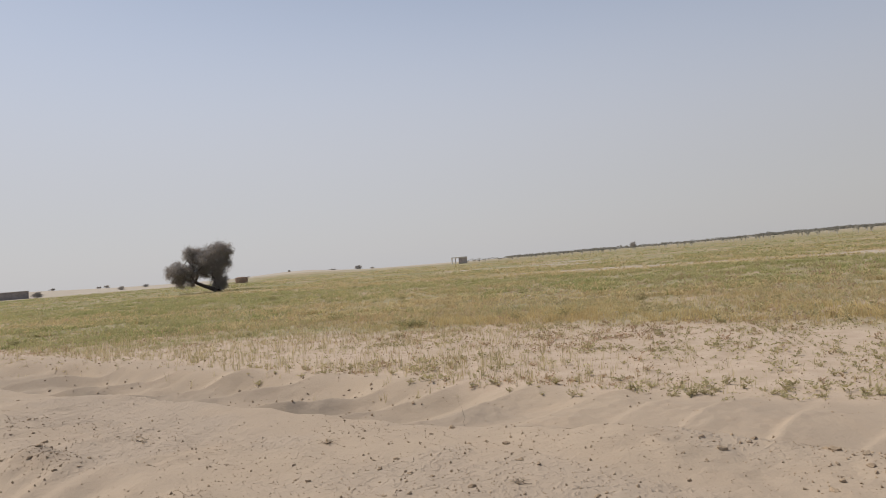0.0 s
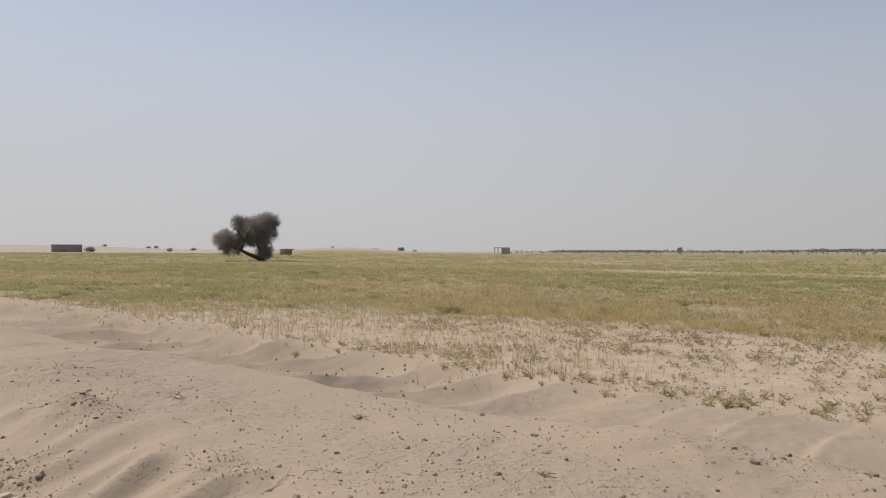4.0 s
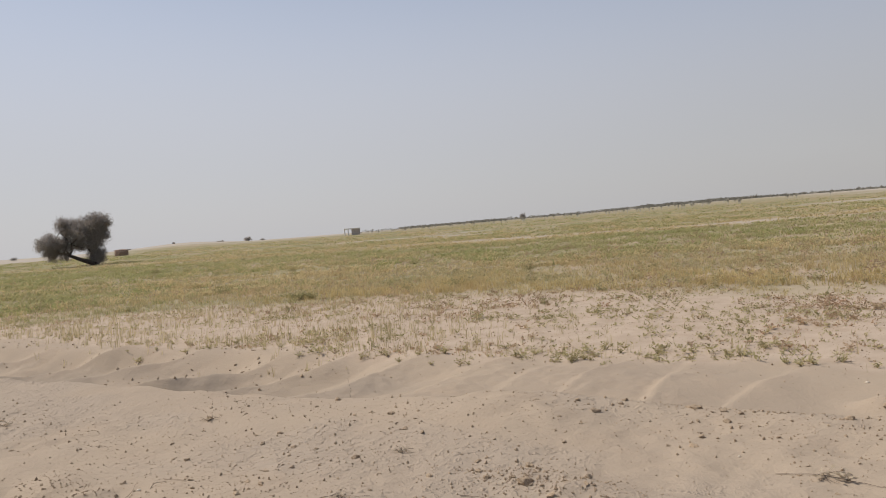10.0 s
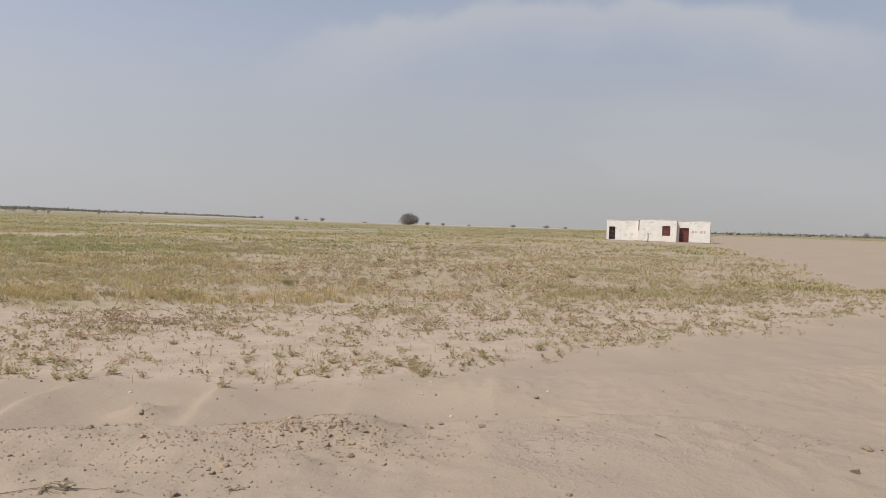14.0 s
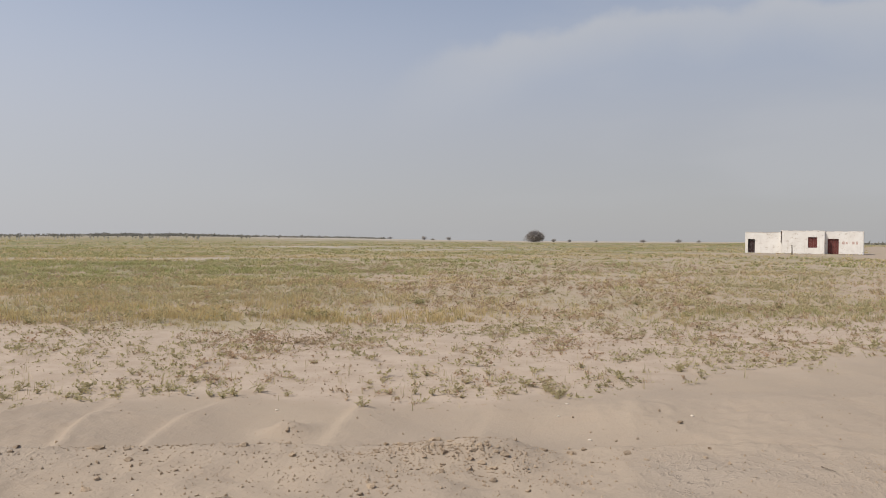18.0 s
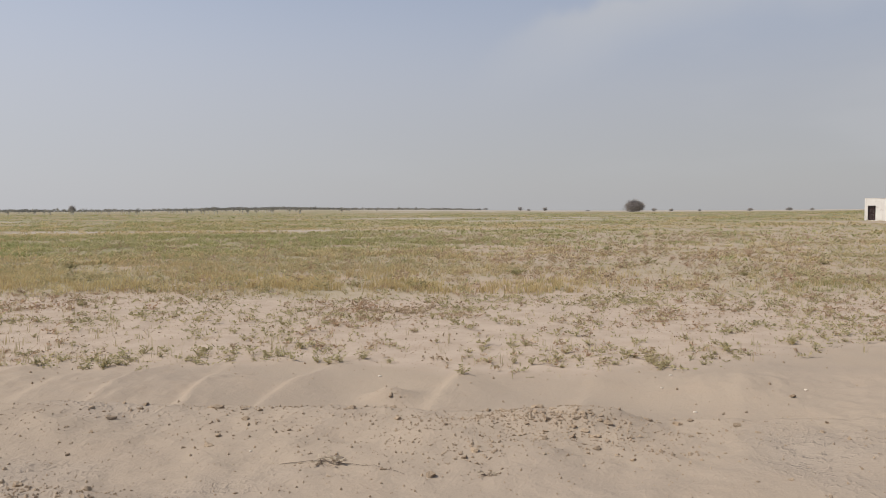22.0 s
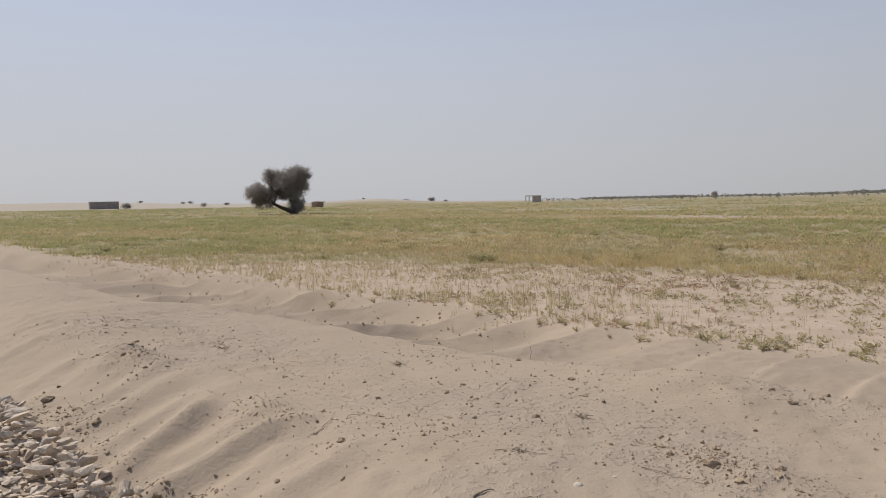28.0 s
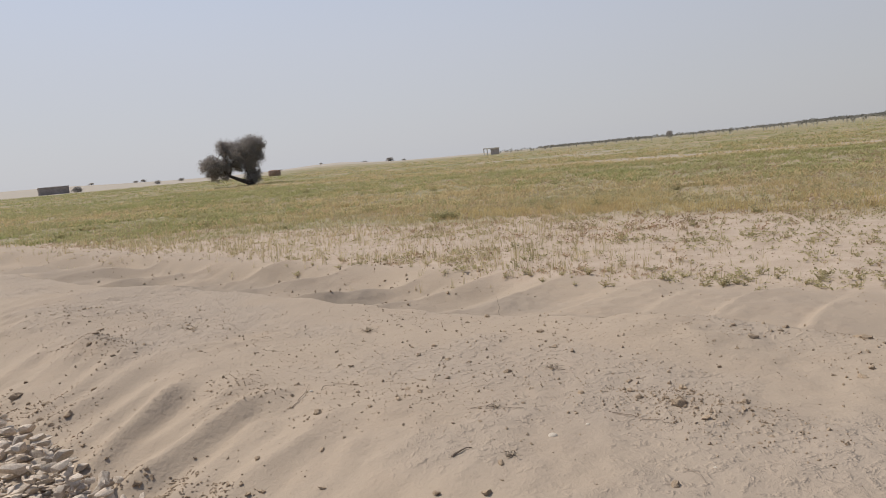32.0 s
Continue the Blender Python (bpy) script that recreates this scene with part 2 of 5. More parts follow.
def terrain(x, y):
    x, y = np.asarray(x, float), np.asarray(y, float)
    u, v, r = (x - y) * S2, (x + y) * S2, np.hypot(x, y)
    az = np.degrees(np.arctan2(x, y))
    field = np.interp(r, FIELD_R, FIELD_Z)
    field = field + 0.75 * np.exp(-((az - 72.3) / 1.6) ** 2 - ((r - 150) / 22) ** 2)
    far = 1.6 + np.minimum(r, 1500) * np.tan(np.radians(np.interp(az, SKY_AZ, SKY_EL)))
    field = field + (far - field) * step(180, 420, r)
    field = field + 0.05 * vnoise(x / 6, y / 6, 1) * step(9, 14, v) * (1 - step(150, 300, r))
    field = field + 0.025 * vnoise(x / 0.5, y / 0.5, 2) * step(9, 10.5, v) * (1 - step(30, 60, r))
    vc = bank_top(u)
    shallow = step(2.0, 6.0, u)
    bank = 0.10 + 0.05 * vnoise(u / 1.6, v / 1.6, 7) + 0.035 * vnoise(u * 1.9, v * 1.9, 8) * step(3.6, 5.0, v) + 0.06 * step(-6, -14, u) - 0.10 * step(3, 7, u)
    # inner side of the bank, cut by small gullies, down to the gravelled edge
    inner = step(2.45 + 0.15 * vnoise(u * 0.9, 0 * u, 11), 0.95, v) * (1 - step(-2.9, -1.4, u))
    g = np.zeros_like(u)
    for c, slant, tall in GULLIES:
        d = (u + 0.05 * vnoise(v * 2.4, u, 13)) - c - slant * (v - 2.0)
        g = np.maximum(g, tall * np.where(d < 0, np.clip(1 + d / 0.30, 0, 1) ** 1.5, np.clip(1 - d / 0.22, 0, 1) ** 1.2))
    bank = bank - 0.30 * inner + 0.13 * (g - 0.30) * (0.85 + 0.3 * vnoise(u * 1.1, v * 2.0, 25)) * (1 - 0.6 * step(-6.2, -7.5, u)) * step(2.6, 2.1, v + 0.25 * vnoise(u * 2.1, 0 * u, 23)) * step(1.0, 1.5, v) * (1 - step(-2.9, -2.3, u))
    carved = step(2.7, 2.2, v + 0.2 * vnoise(u * 1.7, 0 * u, 37)) * step(0.9, 1.4, v) * (1 - step(-2.6, -1.8, u))
    bank = bank + carved * (0.034 * (0.4 - np.abs(vnoise(u * 1.5 + 0.5 * v, v * 0.8 - 0.2 * u, 38))) + 0.022 * (0.4 - np.abs(vnoise(u * 3.3, v * 2.2, 39))))
    swell = np.interp(u, (-16, -15.3, -14.2, -13, -12.3, -11.4, -10.8, -9, -8, -7.15, -6.46, -5.85, -5.1, -4.3), (0.0, 0.03, -0.02, -0.07, -0.11, -0.04, 0.0, 0.02, 0.0, -0.03, -0.055, -0.085, -0.025, 0.0))
    bank = bank + swell * step(-1.3, -0.3, v - vc)
    # a crisp crest, then sand at its angle of rest
    fall = np.clip((v - vc + 0.16) / 1.9, 0, 1)
    drop = (1 - (1 - fall) ** 2.1) * (1 - 0.25 * shallow)
    deep = step(-5, -10, u)
    foot = np.interp(u, (-60, -35, -27, -22, -15, -9, -5), (6.8, 7.0, 7.4, 8.1, 8.4, 8.6, 8.8)) + deep * 0.18 * vnoise(u * 0.9, 0 * u, 34)
    rim = foot + np.interp(u, (-15, -9, -5), (0.85, 1.1, 1.4))
    floor_z = -0.66 + 0.11 * step(7.6, 9.6, v) * (1 - deep) + 0.05 * vnoise(u / 1.1, v / 1.1, 9) - deep * (0.30 + 0.05 * vnoise(u * 1.3, v * 1.1, 35))
    z = bank + (floor_z - bank) * drop
    # a broken crust edge along the crest
    lip = 0.085 * step(-0.25, 0.5, vnoise(u * 0.7, 0 * u, 28) + 0.4 * vnoise(u * 2.9, 0 * u, 29)) * (1 - 0.7 * shallow)
    ragged = v - vc - 0.05 + 0.05 * vnoise(u * 6.0, v * 2.0, 30)
    z = z - lip * step(0.0, 0.05, ragged) * (1 - step(0.1, 0.9, ragged))
    ridge = ridge_height(u, v) * step(5.6, 6.6, v) * (1 - step(-0.1, 1.35, (v - foot + 0.2 * vnoise(u * 0.8, 0 * u, 21)) / (rim - foot))) * (1 - 0.75 * shallow)
    for a, b, w, h in HUMPS:
        z = z + h * np.exp(-((u - a) ** 2 + (1.6 * (v - b)) ** 2) / w ** 2) * (1 + 0.5 * vnoise(x * 6, y * 6, 19))
    # small roughness of trampled sand
    near = 1 - step(12, 20, r)
    z = z + 0.022 * (vnoise(x * 2.1, y * 2.1, 47) + 0.6 * vnoise(x * 5.3, y * 5.3, 48)) * step(5.9, 6.6, v) * (1 - step(9.2, 9.8, v)) * step(-6, -9, u) * (1 - step(30, 45, r))
    z = z + near * (0.012 * vnoise(x * 3.1, y * 3.1, 15) + (0.010 * vnoise(x * 7.3, y * 7.3, 16) + 0.012 * (0.5 - np.abs(vnoise(x * 5.1, y * 5.1, 18))) + 0.009 * vnoise(x * 13, y * 13, 17)) * step(-0.5, 0.4, vnoise(x * 0.9, y * 0.9, 20)))
    out = np.clip((v - foot) / (rim - foot), 0, 1)
    out = out * out * (3 - 2 * out)
    z = z + (field - z) * out + ridge
    # far behind the road the land lies level
    return np.where(v < -6, z + (0.0 - z) * step(-6, -14, v), z)


def ground_at(x, y):
    return float(terrain(np.array([x]), np.array([y]))[0])


def bare_sand(x, y):
    """1 where no plants grow: bank, ditch, and the dirt track by the white house."""
    u, v = (x - y) * S2, (x + y) * S2
    edge = np.interp(u, (-40, -33, -26, -19, -9, -5, -2, 3, 4.5, 6, 8, 10.5, 17, 40), (8.6, 8.8, 9.1, 9.4, 9.4, 9.7, 10.0, 9.8, 10.6, 11.8, 12.9, 14.0, 16.5, 24.0))
    edge = edge + 0.45 * vnoise(u / 1.5, v / 3, 31) + 0.25 * vnoise(u * 1.7, v, 32)
    a = 1 - step(-0.35 - 1.3 * step(2, 7, u), 0.45 + 0.5 * step(2, 7, u), v - edge)
    track = np.interp(x, (0, 32, 34, 40, 62, 106, 150, 300, 900), (-60, -8, -0.5, 2.4, 7.0, 18.5, 27.0, 42.0, 60.0)) + 1.3 * vnoise(x / 5, y / 5, 33)
    b = step(1.5, -1.5, y - track) * step(26, 34, x) * (1 - step(185, 225, np.hypot(x, y) + 8 * vnoise(x / 20, y / 20, 37)))
    # trodden ground in front of the white house
    c = 1.3 * np.exp(-((np.hypot(x, y) - 102) / 5) ** 2 - ((np.degrees(np.arctan2(x, y)) - 74) / 7.5) ** 4) * (1 + 0.4 * vnoise(x / 3, y / 3, 36))
    return np.clip(a + b + c, 0, 1)


def ditch_shade(x, y):
    """Shade of the ditch floor put into the sand's colour, greyer in patches, 0 to 1."""
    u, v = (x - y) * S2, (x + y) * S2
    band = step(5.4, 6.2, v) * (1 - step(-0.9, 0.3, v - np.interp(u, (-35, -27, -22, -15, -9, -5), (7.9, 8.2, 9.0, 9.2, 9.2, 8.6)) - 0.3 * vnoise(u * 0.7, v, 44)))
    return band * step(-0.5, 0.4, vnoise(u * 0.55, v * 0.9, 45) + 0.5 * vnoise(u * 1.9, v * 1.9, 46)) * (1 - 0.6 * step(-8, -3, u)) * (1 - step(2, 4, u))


def dense_grass(x, y):
    """How thick the growth stands, 0 to 1."""
    u, v = (x - y) * S2, (x + y) * S2
    edge = np.interp(u, FIELD_U, FIELD_V)
    edge = edge + 1.0 * vnoise(u / 3, v / 3, 41) + 0.5 * vnoise(u, v, 42)
    return step(-1.2, 1.8, v - edge) * (1 - bare_sand(x, y))


def crust(x, y):
    """Trodden, crumbly crust on the bank's top, 0 to 1; the slopes and drifts stay smooth."""
    u, v = (x - y) * S2, (x + y) * S2
    top = bank_top(u)
    band = step(2.0, 2.5, v + 0.3 * vnoise(u * 1.7, v, 95)) * (1 - step(-0.25, 0.1, v - top))
    return band * step(-0.55, 0.35, vnoise(u * 0.8, v * 1.1, 96) + 0.5 * vnoise(u * 2.4, v * 2.4, 97)) * (1 - 0.75 * step(1.8, 3.5, u))


def pale_strip(x, y):
    """Bare strips and patches across the far field, 0 to 1."""
    w = 0.5 * x + 0.866 * y + 1.3 * vnoise(x / 18, y / 18, 81)
    az = np.degrees(np.arctan2(x, y))
    patchy = step(-0.35, 0.25, vnoise(x / 9, y / 9, 82) + 0.5 * vnoise(x / 30, y / 30, 83))
    a = step(66.5, 68, w) * (1 - step(71.5, 73, w)) * step(5, 8, az) * (1 - step(44, 54, az)) * (0.45 + 0.55 * patchy)
    a = a + step(99, 101, w) * (1 - step(105, 108, w)) * np.maximum(step(1, 3, az) * (1 - step(9, 13, az)), step(40, 46, az) * (1 - step(56, 64, az))) * (0.6 + 0.4 * patchy)
    b = step(115, 118, w) * (1 - step(126, 131, w)) * step(31, 38, az) * (1 - step(54, 64, az)) * (0.4 + 0.6 * patchy)
    c = step(84, 88, w) * (1 - step(128, 140, w)) * step(8, 11, az) * (1 - step(17, 20, az)) * patchy * 0.8
    d = step(205, 230, w) * (0.25 + 0.5 * patchy) * (1 - 0.9 * step(3, 8, az) * (1 - step(34, 40, az))) * (1 - step(78, 82, az))
    r = np.hypot(x, y)
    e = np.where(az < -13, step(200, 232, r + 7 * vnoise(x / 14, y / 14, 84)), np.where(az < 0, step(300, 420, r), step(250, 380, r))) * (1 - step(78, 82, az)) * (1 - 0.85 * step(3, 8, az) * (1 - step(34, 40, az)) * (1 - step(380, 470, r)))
    return np.clip(a + b + c + d + e, 0, 1)
# ---- end terrain ----

# ---- materials ----
class Nodes:
    """A small hand for wiring node materials."""

    def __init__(self, name, rough=0.9, spec=0.2):
        self.mat = bpy.data.materials.new(name)
        self.mat.use_nodes = True
        self.tree = self.mat.node_tree
        self.tree.nodes.clear()
        self.out = self.add("ShaderNodeOutputMaterial")
        self.bsdf = self.add("ShaderNodeBsdfPrincipled")
        self.bsdf.inputs["Roughness"].default_value = rough
        self.bsdf.inputs["Specular IOR Level"].default_value = spec
        self.link(self.bsdf.outputs[0], self.out.inputs[0])
        self.geo = self.add("ShaderNodeNewGeometry")
        self.pos = self.geo.outputs["Position"]

    def add(self, kind):
        return self.tree.nodes.new(kind)

    def link(self, a, b):
        self.tree.links.new(a, b)

    def put(self, socket, value):
        if isinstance(value, bpy.types.NodeSocket):
            self.link(value, socket)
        else:
            socket.default_value = value

    def noise(self, scale, detail=4.0, rough=0.55, at=None, stretch=None):
        n = self.add("ShaderNodeTexNoise")
        n.inputs["Scale"].default_value = scale
        n.inputs["Detail"].default_value = detail
        n.inputs["Roughness"].default_value = rough
        at = at or self.pos
        if stretch:
            m = self.add("ShaderNodeMapping")
            m.inputs["Scale"].default_value = stretch
            self.link(at, m.inputs[0])
            at = m.outputs[0]
        self.link(at, n.inputs["Vector"])
        return n.outputs["Fac"]

    def span(self, value, a, b, lo=0.0, hi=1.0):
        n = self.add("ShaderNodeMapRange")
        n.interpolation_type = "SMOOTHSTEP"
        self.put(n.inputs[0], value)
        for k, x in enumerate((a, b, lo, hi)):
            n.inputs[1 + k].default_value = x
        return n.outputs[0]

    def math(self, op, a, b=0.0):
        n = self.add("ShaderNodeMath")
        n.operation = op
        self.put(n.inputs[0], a)
        self.put(n.inputs[1], b)
        return n.outputs[0]

    def mix(self, fac, a, b):
        n = self.add("ShaderNodeMix")
        n.data_type = "RGBA"
        self.put(n.inputs[0], fac)
        for socket, c in ((n.inputs[6], a), (n.inputs[7], b)):
            self.put(socket, c if isinstance(c, bpy.types.NodeSocket) else (*c, 1.0))
        return n.outputs[2]

    def split(self, vector):
        n = self.add("ShaderNodeSeparateXYZ")
        self.link(vector, n.inputs[0])
        return n.outputs

    def attribute(self, name):
        n = self.add("ShaderNodeAttribute")
        n.attribute_name = name
        return n.outputs["Fac"]

    def colour(self, value):
        self.put(self.bsdf.inputs["Base Color"], value if isinstance(value, bpy.types.NodeSocket) else (*value, 1.0))
        return self

    def bump(self, height, strength=0.4, distance=0.02):
        n = self.add("ShaderNodeBump")
        n.inputs["Strength"].default_value = strength
        n.inputs["Distance"].default_value = distance
        self.link(height, n.inputs["Height"])
        self.link(n.outputs[0], self.bsdf.inputs["Normal"])
        return self

    def through_light(self, colour_socket, share=0.3):
        """Lets some light pass, as thin leaves do."""
        t, m = self.add("ShaderNodeBsdfTranslucent"), self.add("ShaderNodeMixShader")
        self.put(t.inputs[0], colour_socket)
        m.inputs[0].default_value = share
        self.link(self.bsdf.outputs[0], m.inputs[1])
        self.link(t.outputs[0], m.inputs[2])
        self.link(m.outputs[0], self.out.inputs[0])
        return self


def ground_material():
    n = Nodes("sand_and_field_soil", 0.95, 0.1)
    pos = n.pos
    big, mid, fine = n.noise(0.35, 4), n.noise(2.3, 5), n.noise(38, 4, 0.6)
    grain = n.noise(160, 2, 0.7)
    sand = n.mix(n.span(big, 0.35, 0.65), (0.372, 0.296, 0.219), (0.344, 0.275, 0.208))
    sand = n.mix(n.span(mid, 0.45, 0.75, 0, 0.45), sand, (0.376, 0.290, 0.210))
    sand = n.mix(n.span(fine, 0.55, 0.72, 0, 0.35), sand, (0.270, 0.210, 0.155))
    sand = n.mix(n.span(grain, 0.35, 0.65, 0, 0.30), sand, (0.419, 0.337, 0.255))
    sand = n.mix(n.math("MULTIPLY", n.attribute("crust"), 0.55), sand, (0.356, 0.292, 0.229))
    # darker, greyer sand paints in the shade of the ditch floor
    sand = n.mix(n.math("MULTIPLY", n.attribute("ditch_shade"), 0.7), sand, (0.292, 0.239, 0.185))
    soil = n.mix(n.span(mid, 0.35, 0.7), (0.450, 0.358, 0.275), (0.396, 0.310, 0.232))
    # far growth, too small to tell apart: strips of green, straw and bare soil across the land
    w = n.add("ShaderNodeVectorMath")
    w.operation = "DOT_PRODUCT"
    n.link(pos, w.inputs[0])
    w.inputs[1].default_value = (0.5, 0.866, 0.0)
    along = w.outputs["Value"]
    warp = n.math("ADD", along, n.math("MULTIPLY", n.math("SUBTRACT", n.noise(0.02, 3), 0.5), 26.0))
    patch = n.noise(0.12, 5, 0.6, stretch=(1.0, 1.0, 1.0))
    tuft = n.noise(1.4, 4, 0.65)
    green = n.mix(n.span(tuft, 0.35, 0.65), (0.184, 0.180, 0.081), (0.284, 0.252, 0.135))
    straw = n.mix(n.span(tuft, 0.35, 0.65), (0.243, 0.200, 0.113), (0.342, 0.281, 0.171))
    dry = n.mix(n.span(n.noise(0.22, 4, 0.6), 0.46, 0.62), straw, (0.396, 0.293, 0.203))
    growth = n.mix(n.span(patch, 0.40, 0.62), green, dry)
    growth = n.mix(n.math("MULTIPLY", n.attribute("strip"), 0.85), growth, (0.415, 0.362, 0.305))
    # blends to a paler pinkish grey with distance
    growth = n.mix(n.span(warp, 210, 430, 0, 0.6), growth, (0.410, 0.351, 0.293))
    cover, bare = n.attribute("cover"), n.attribute("bare")
    base = n.mix(bare, soil, sand)
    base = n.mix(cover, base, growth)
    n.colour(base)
    lump = n.noise(9, 5, 0.65)
    h = n.math("ADD", n.math("MULTIPLY", lump, 1.0), n.math("ADD", n.math("MULTIPLY", fine, 0.35), n.math("MULTIPLY", grain, 0.12)))
    # broken crust: small lumps and pits
    lumps = n.math("ADD", n.math("MULTIPLY", n.span(n.noise(16, 3, 0.6), 0.50, 0.80), 1.6), n.math("MULTIPLY", n.span(n.noise(60, 2, 0.5), 0.52, 0.78), n.span(n.noise(1.7, 3, 0.6), 0.48, 0.66)))
    h = n.math("ADD", h, n.math("MULTIPLY", n.math("MULTIPLY", lumps, n.attribute("crust")), 1.2))
    n.bump(h, 0.5, 0.03)
    return n.mat


def plain_material(name, dark, light, scale=8.0, rough=0.9, bump=0.3, spec=0.2, vary=0.0, metal=0.0):
    n = Nodes(name, rough, spec)
    n.bsdf.inputs["Metallic"].default_value = metal
    tc = n.add("ShaderNodeTexCoord")
    at = tc.outputs["Object"]
    c = n.mix(n.span(n.noise(scale, 5, 0.6, at), 0.32, 0.68), dark, light)
    c = n.mix(n.span(n.noise(scale * 7, 3, 0.6, at), 0.5, 0.8, 0, 0.4), c, [k * 0.6 for k in dark])
    if vary:
        info = n.add("ShaderNodeObjectInfo")
        h = n.add("ShaderNodeHueSaturation")
        n.link(c, h.inputs["Color"])
        n.link(n.span(info.outputs["Random"], 0, 1, 1 - vary, 1 + vary), h.inputs["Value"])
        c = h.outputs[0]
    n.colour(c)
    n.bump(n.noise(scale * 3, 5, 0.65, at), bump, 0.02)
    return n.mat


def leaf_material(name, a, b, c, share=0.25, patch=0.25):
    """Blades and leaves: hue varies leaf by leaf, clump by clump and patch by patch."""
    n = Nodes(name, 0.75, 0.15)
    isle = n.span(n.geo.outputs["Random Per Island"], 0, 1, 0.15, 0.85)
    clump = n.span(n.noise(1.1, 3, 0.6), 0.34, 0.66)
    own = n.math("ADD", n.math("MULTIPLY", isle, 0.55), n.math("MULTIPLY", clump, 0.45))
    col = n.mix(own, a, b)
    col = n.mix(n.span(n.noise(patch, 4, 0.6), 0.38, 0.64), col, n.mix(own, c, b))
    n.colour(col)
    n.through_light(col, share)
    return n.mat


def whitewash_material():
    n = Nodes("old_whitewash_on_mud_plaster", 0.9, 0.15)
    tc = n.add("ShaderNodeTexCoord")
    at = tc.outputs["Object"]
    white = n.mix(n.span(n.noise(1.1, 5, 0.6, at), 0.3, 0.7), (0.83, 0.795, 0.735), (0.75, 0.705, 0.64))
    peel = n.math("MULTIPLY", n.span(n.noise(1.3, 6, 0.7, at, (1, 1, 2.2)), 0.56, 0.63), n.span(n.noise(4.5, 5, 0.7, at), 0.42, 0.55))
    col = n.mix(n.math("MULTIPLY", peel, 0.75), white, (0.42, 0.335, 0.25))
    streak = n.span(n.noise(3.0, 4, 0.6, at, (1.0, 1.0, 0.12)), 0.55, 0.8, 0, 0.45)
    col = n.mix(streak, col, (0.50, 0.43, 0.36))
    n.colour(col)
    n.bump(n.math("SUBTRACT", n.noise(6, 5, 0.6, at), n.math("MULTIPLY", peel, 0.6)), 0.5, 0.03)
    return n.mat


M_GROUND = ground_material()
M_WHITE = whitewash_material()
M_MUD = plain_material("brown_mud_brick", (0.265, 0.232, 0.215), (0.360, 0.318, 0.295), 1.2, 0.95, 0.5)
M_SHED = plain_material("weathered_grey_brick", (0.38, 0.335, 0.31), (0.50, 0.445, 0.41), 1.4, 0.95, 0.4)
M_MORTAR = plain_material("grey_brown_mud_mortar", (0.22, 0.175, 0.135), (0.30, 0.24, 0.19), 2.5, 0.95, 0.4)
M_PALE = plain_material("pale_cement_slab", (0.72, 0.69, 0.65), (0.80, 0.77, 0.73), 1.5, 0.9, 0.3)
M_MAROON = plain_material("faded_maroon_paint", (0.125, 0.040, 0.034), (0.185, 0.060, 0.050), 2.5, 0.6, 0.2, 0.3)
M_MAROON_DARK = plain_material("dark_brown_door_paint", (0.040, 0.024, 0.024), (0.065, 0.040, 0.038), 2.5, 0.6, 0.2, 0.3)
M_IRON = plain_material("rusty_iron", (0.09, 0.05, 0.035), (0.17, 0.10, 0.07), 12, 0.7, 0.3, 0.4, 0.0, 0.4)
M_BARK = plain_material("grey_brown_bark", (0.060, 0.048, 0.038), (0.12, 0.095, 0.075), 6, 0.95, 0.8)
M_STRAW_STACK = plain_material("weathered_brushwood", (0.24, 0.165, 0.125), (0.40, 0.29, 0.22), 3.5, 0.95, 1.0)
M_POST = plain_material("weathered_wood_post", (0.10, 0.08, 0.06), (0.19, 0.155, 0.12), 9, 0.9, 0.5)
M_PALE_TRUNK = plain_material("limewashed_trunk", (0.50, 0.46, 0.40), (0.64, 0.60, 0.53), 9, 0.9, 0.4)
M_CLOD = plain_material("dry_earth_clod", (0.298, 0.222, 0.150), (0.405, 0.312, 0.218), 9, 0.95, 0.35, 0.1, 0.15)
M_CRUMB = plain_material("earth_crumbs", (0.298, 0.222, 0.150), (0.405, 0.312, 0.218), 12, 0.95, 0.2, 0.1)
M_LITTER = plain_material("dry_brown_litter", (0.24, 0.17, 0.11), (0.40, 0.30, 0.20), 12, 0.95, 0.3, 0.1)
M_ROCK = plain_material("pale_crushed_limestone", (0.455, 0.370, 0.288), (0.595, 0.505, 0.405), 7, 0.85, 0.4, 0.2, 0.18)
M_PEBBLE = plain_material("whitish_pebble", (0.50, 0.42, 0.33), (0.66, 0.57, 0.46), 16, 0.8, 0.3, 0.3, 0.1)
M_TWIG = plain_material("dry_twig_bark", (0.19, 0.145, 0.108), (0.33, 0.26, 0.195), 18, 0.9, 0.4, 0.1, 0.3)
# crown tone lifted and greyed to paint in haze at its range
M_LEAF_TREE = leaf_material("hazed_grey_green_leaves", (0.318, 0.286, 0.262), (0.390, 0.355, 0.322), (0.342, 0.308, 0.282), 0.42, 0.6)
# far shrub leaves paled: distance haze is put into their colour
M_LEAF_FAR = leaf_material("hazed_shrub_leaves", (0.330, 0.310, 0.282), (0.450, 0.420, 0.385), (0.400, 0.360, 0.325), 0.4, 0.3)
# orchard and belt leaves lightened, with skyline haze painted into the tone
M_LEAF_BELT = leaf_material("hazed_orchard_leaves", (0.230, 0.220, 0.180), (0.330, 0.315, 0.262), (0.280, 0.260, 0.218), 0.35, 0.3)
M_GREEN = leaf_material("olive_green_field_grass", (0.285, 0.295, 0.115), (0.400, 0.390, 0.180), (0.430, 0.365, 0.190), 0.45, 0.16)
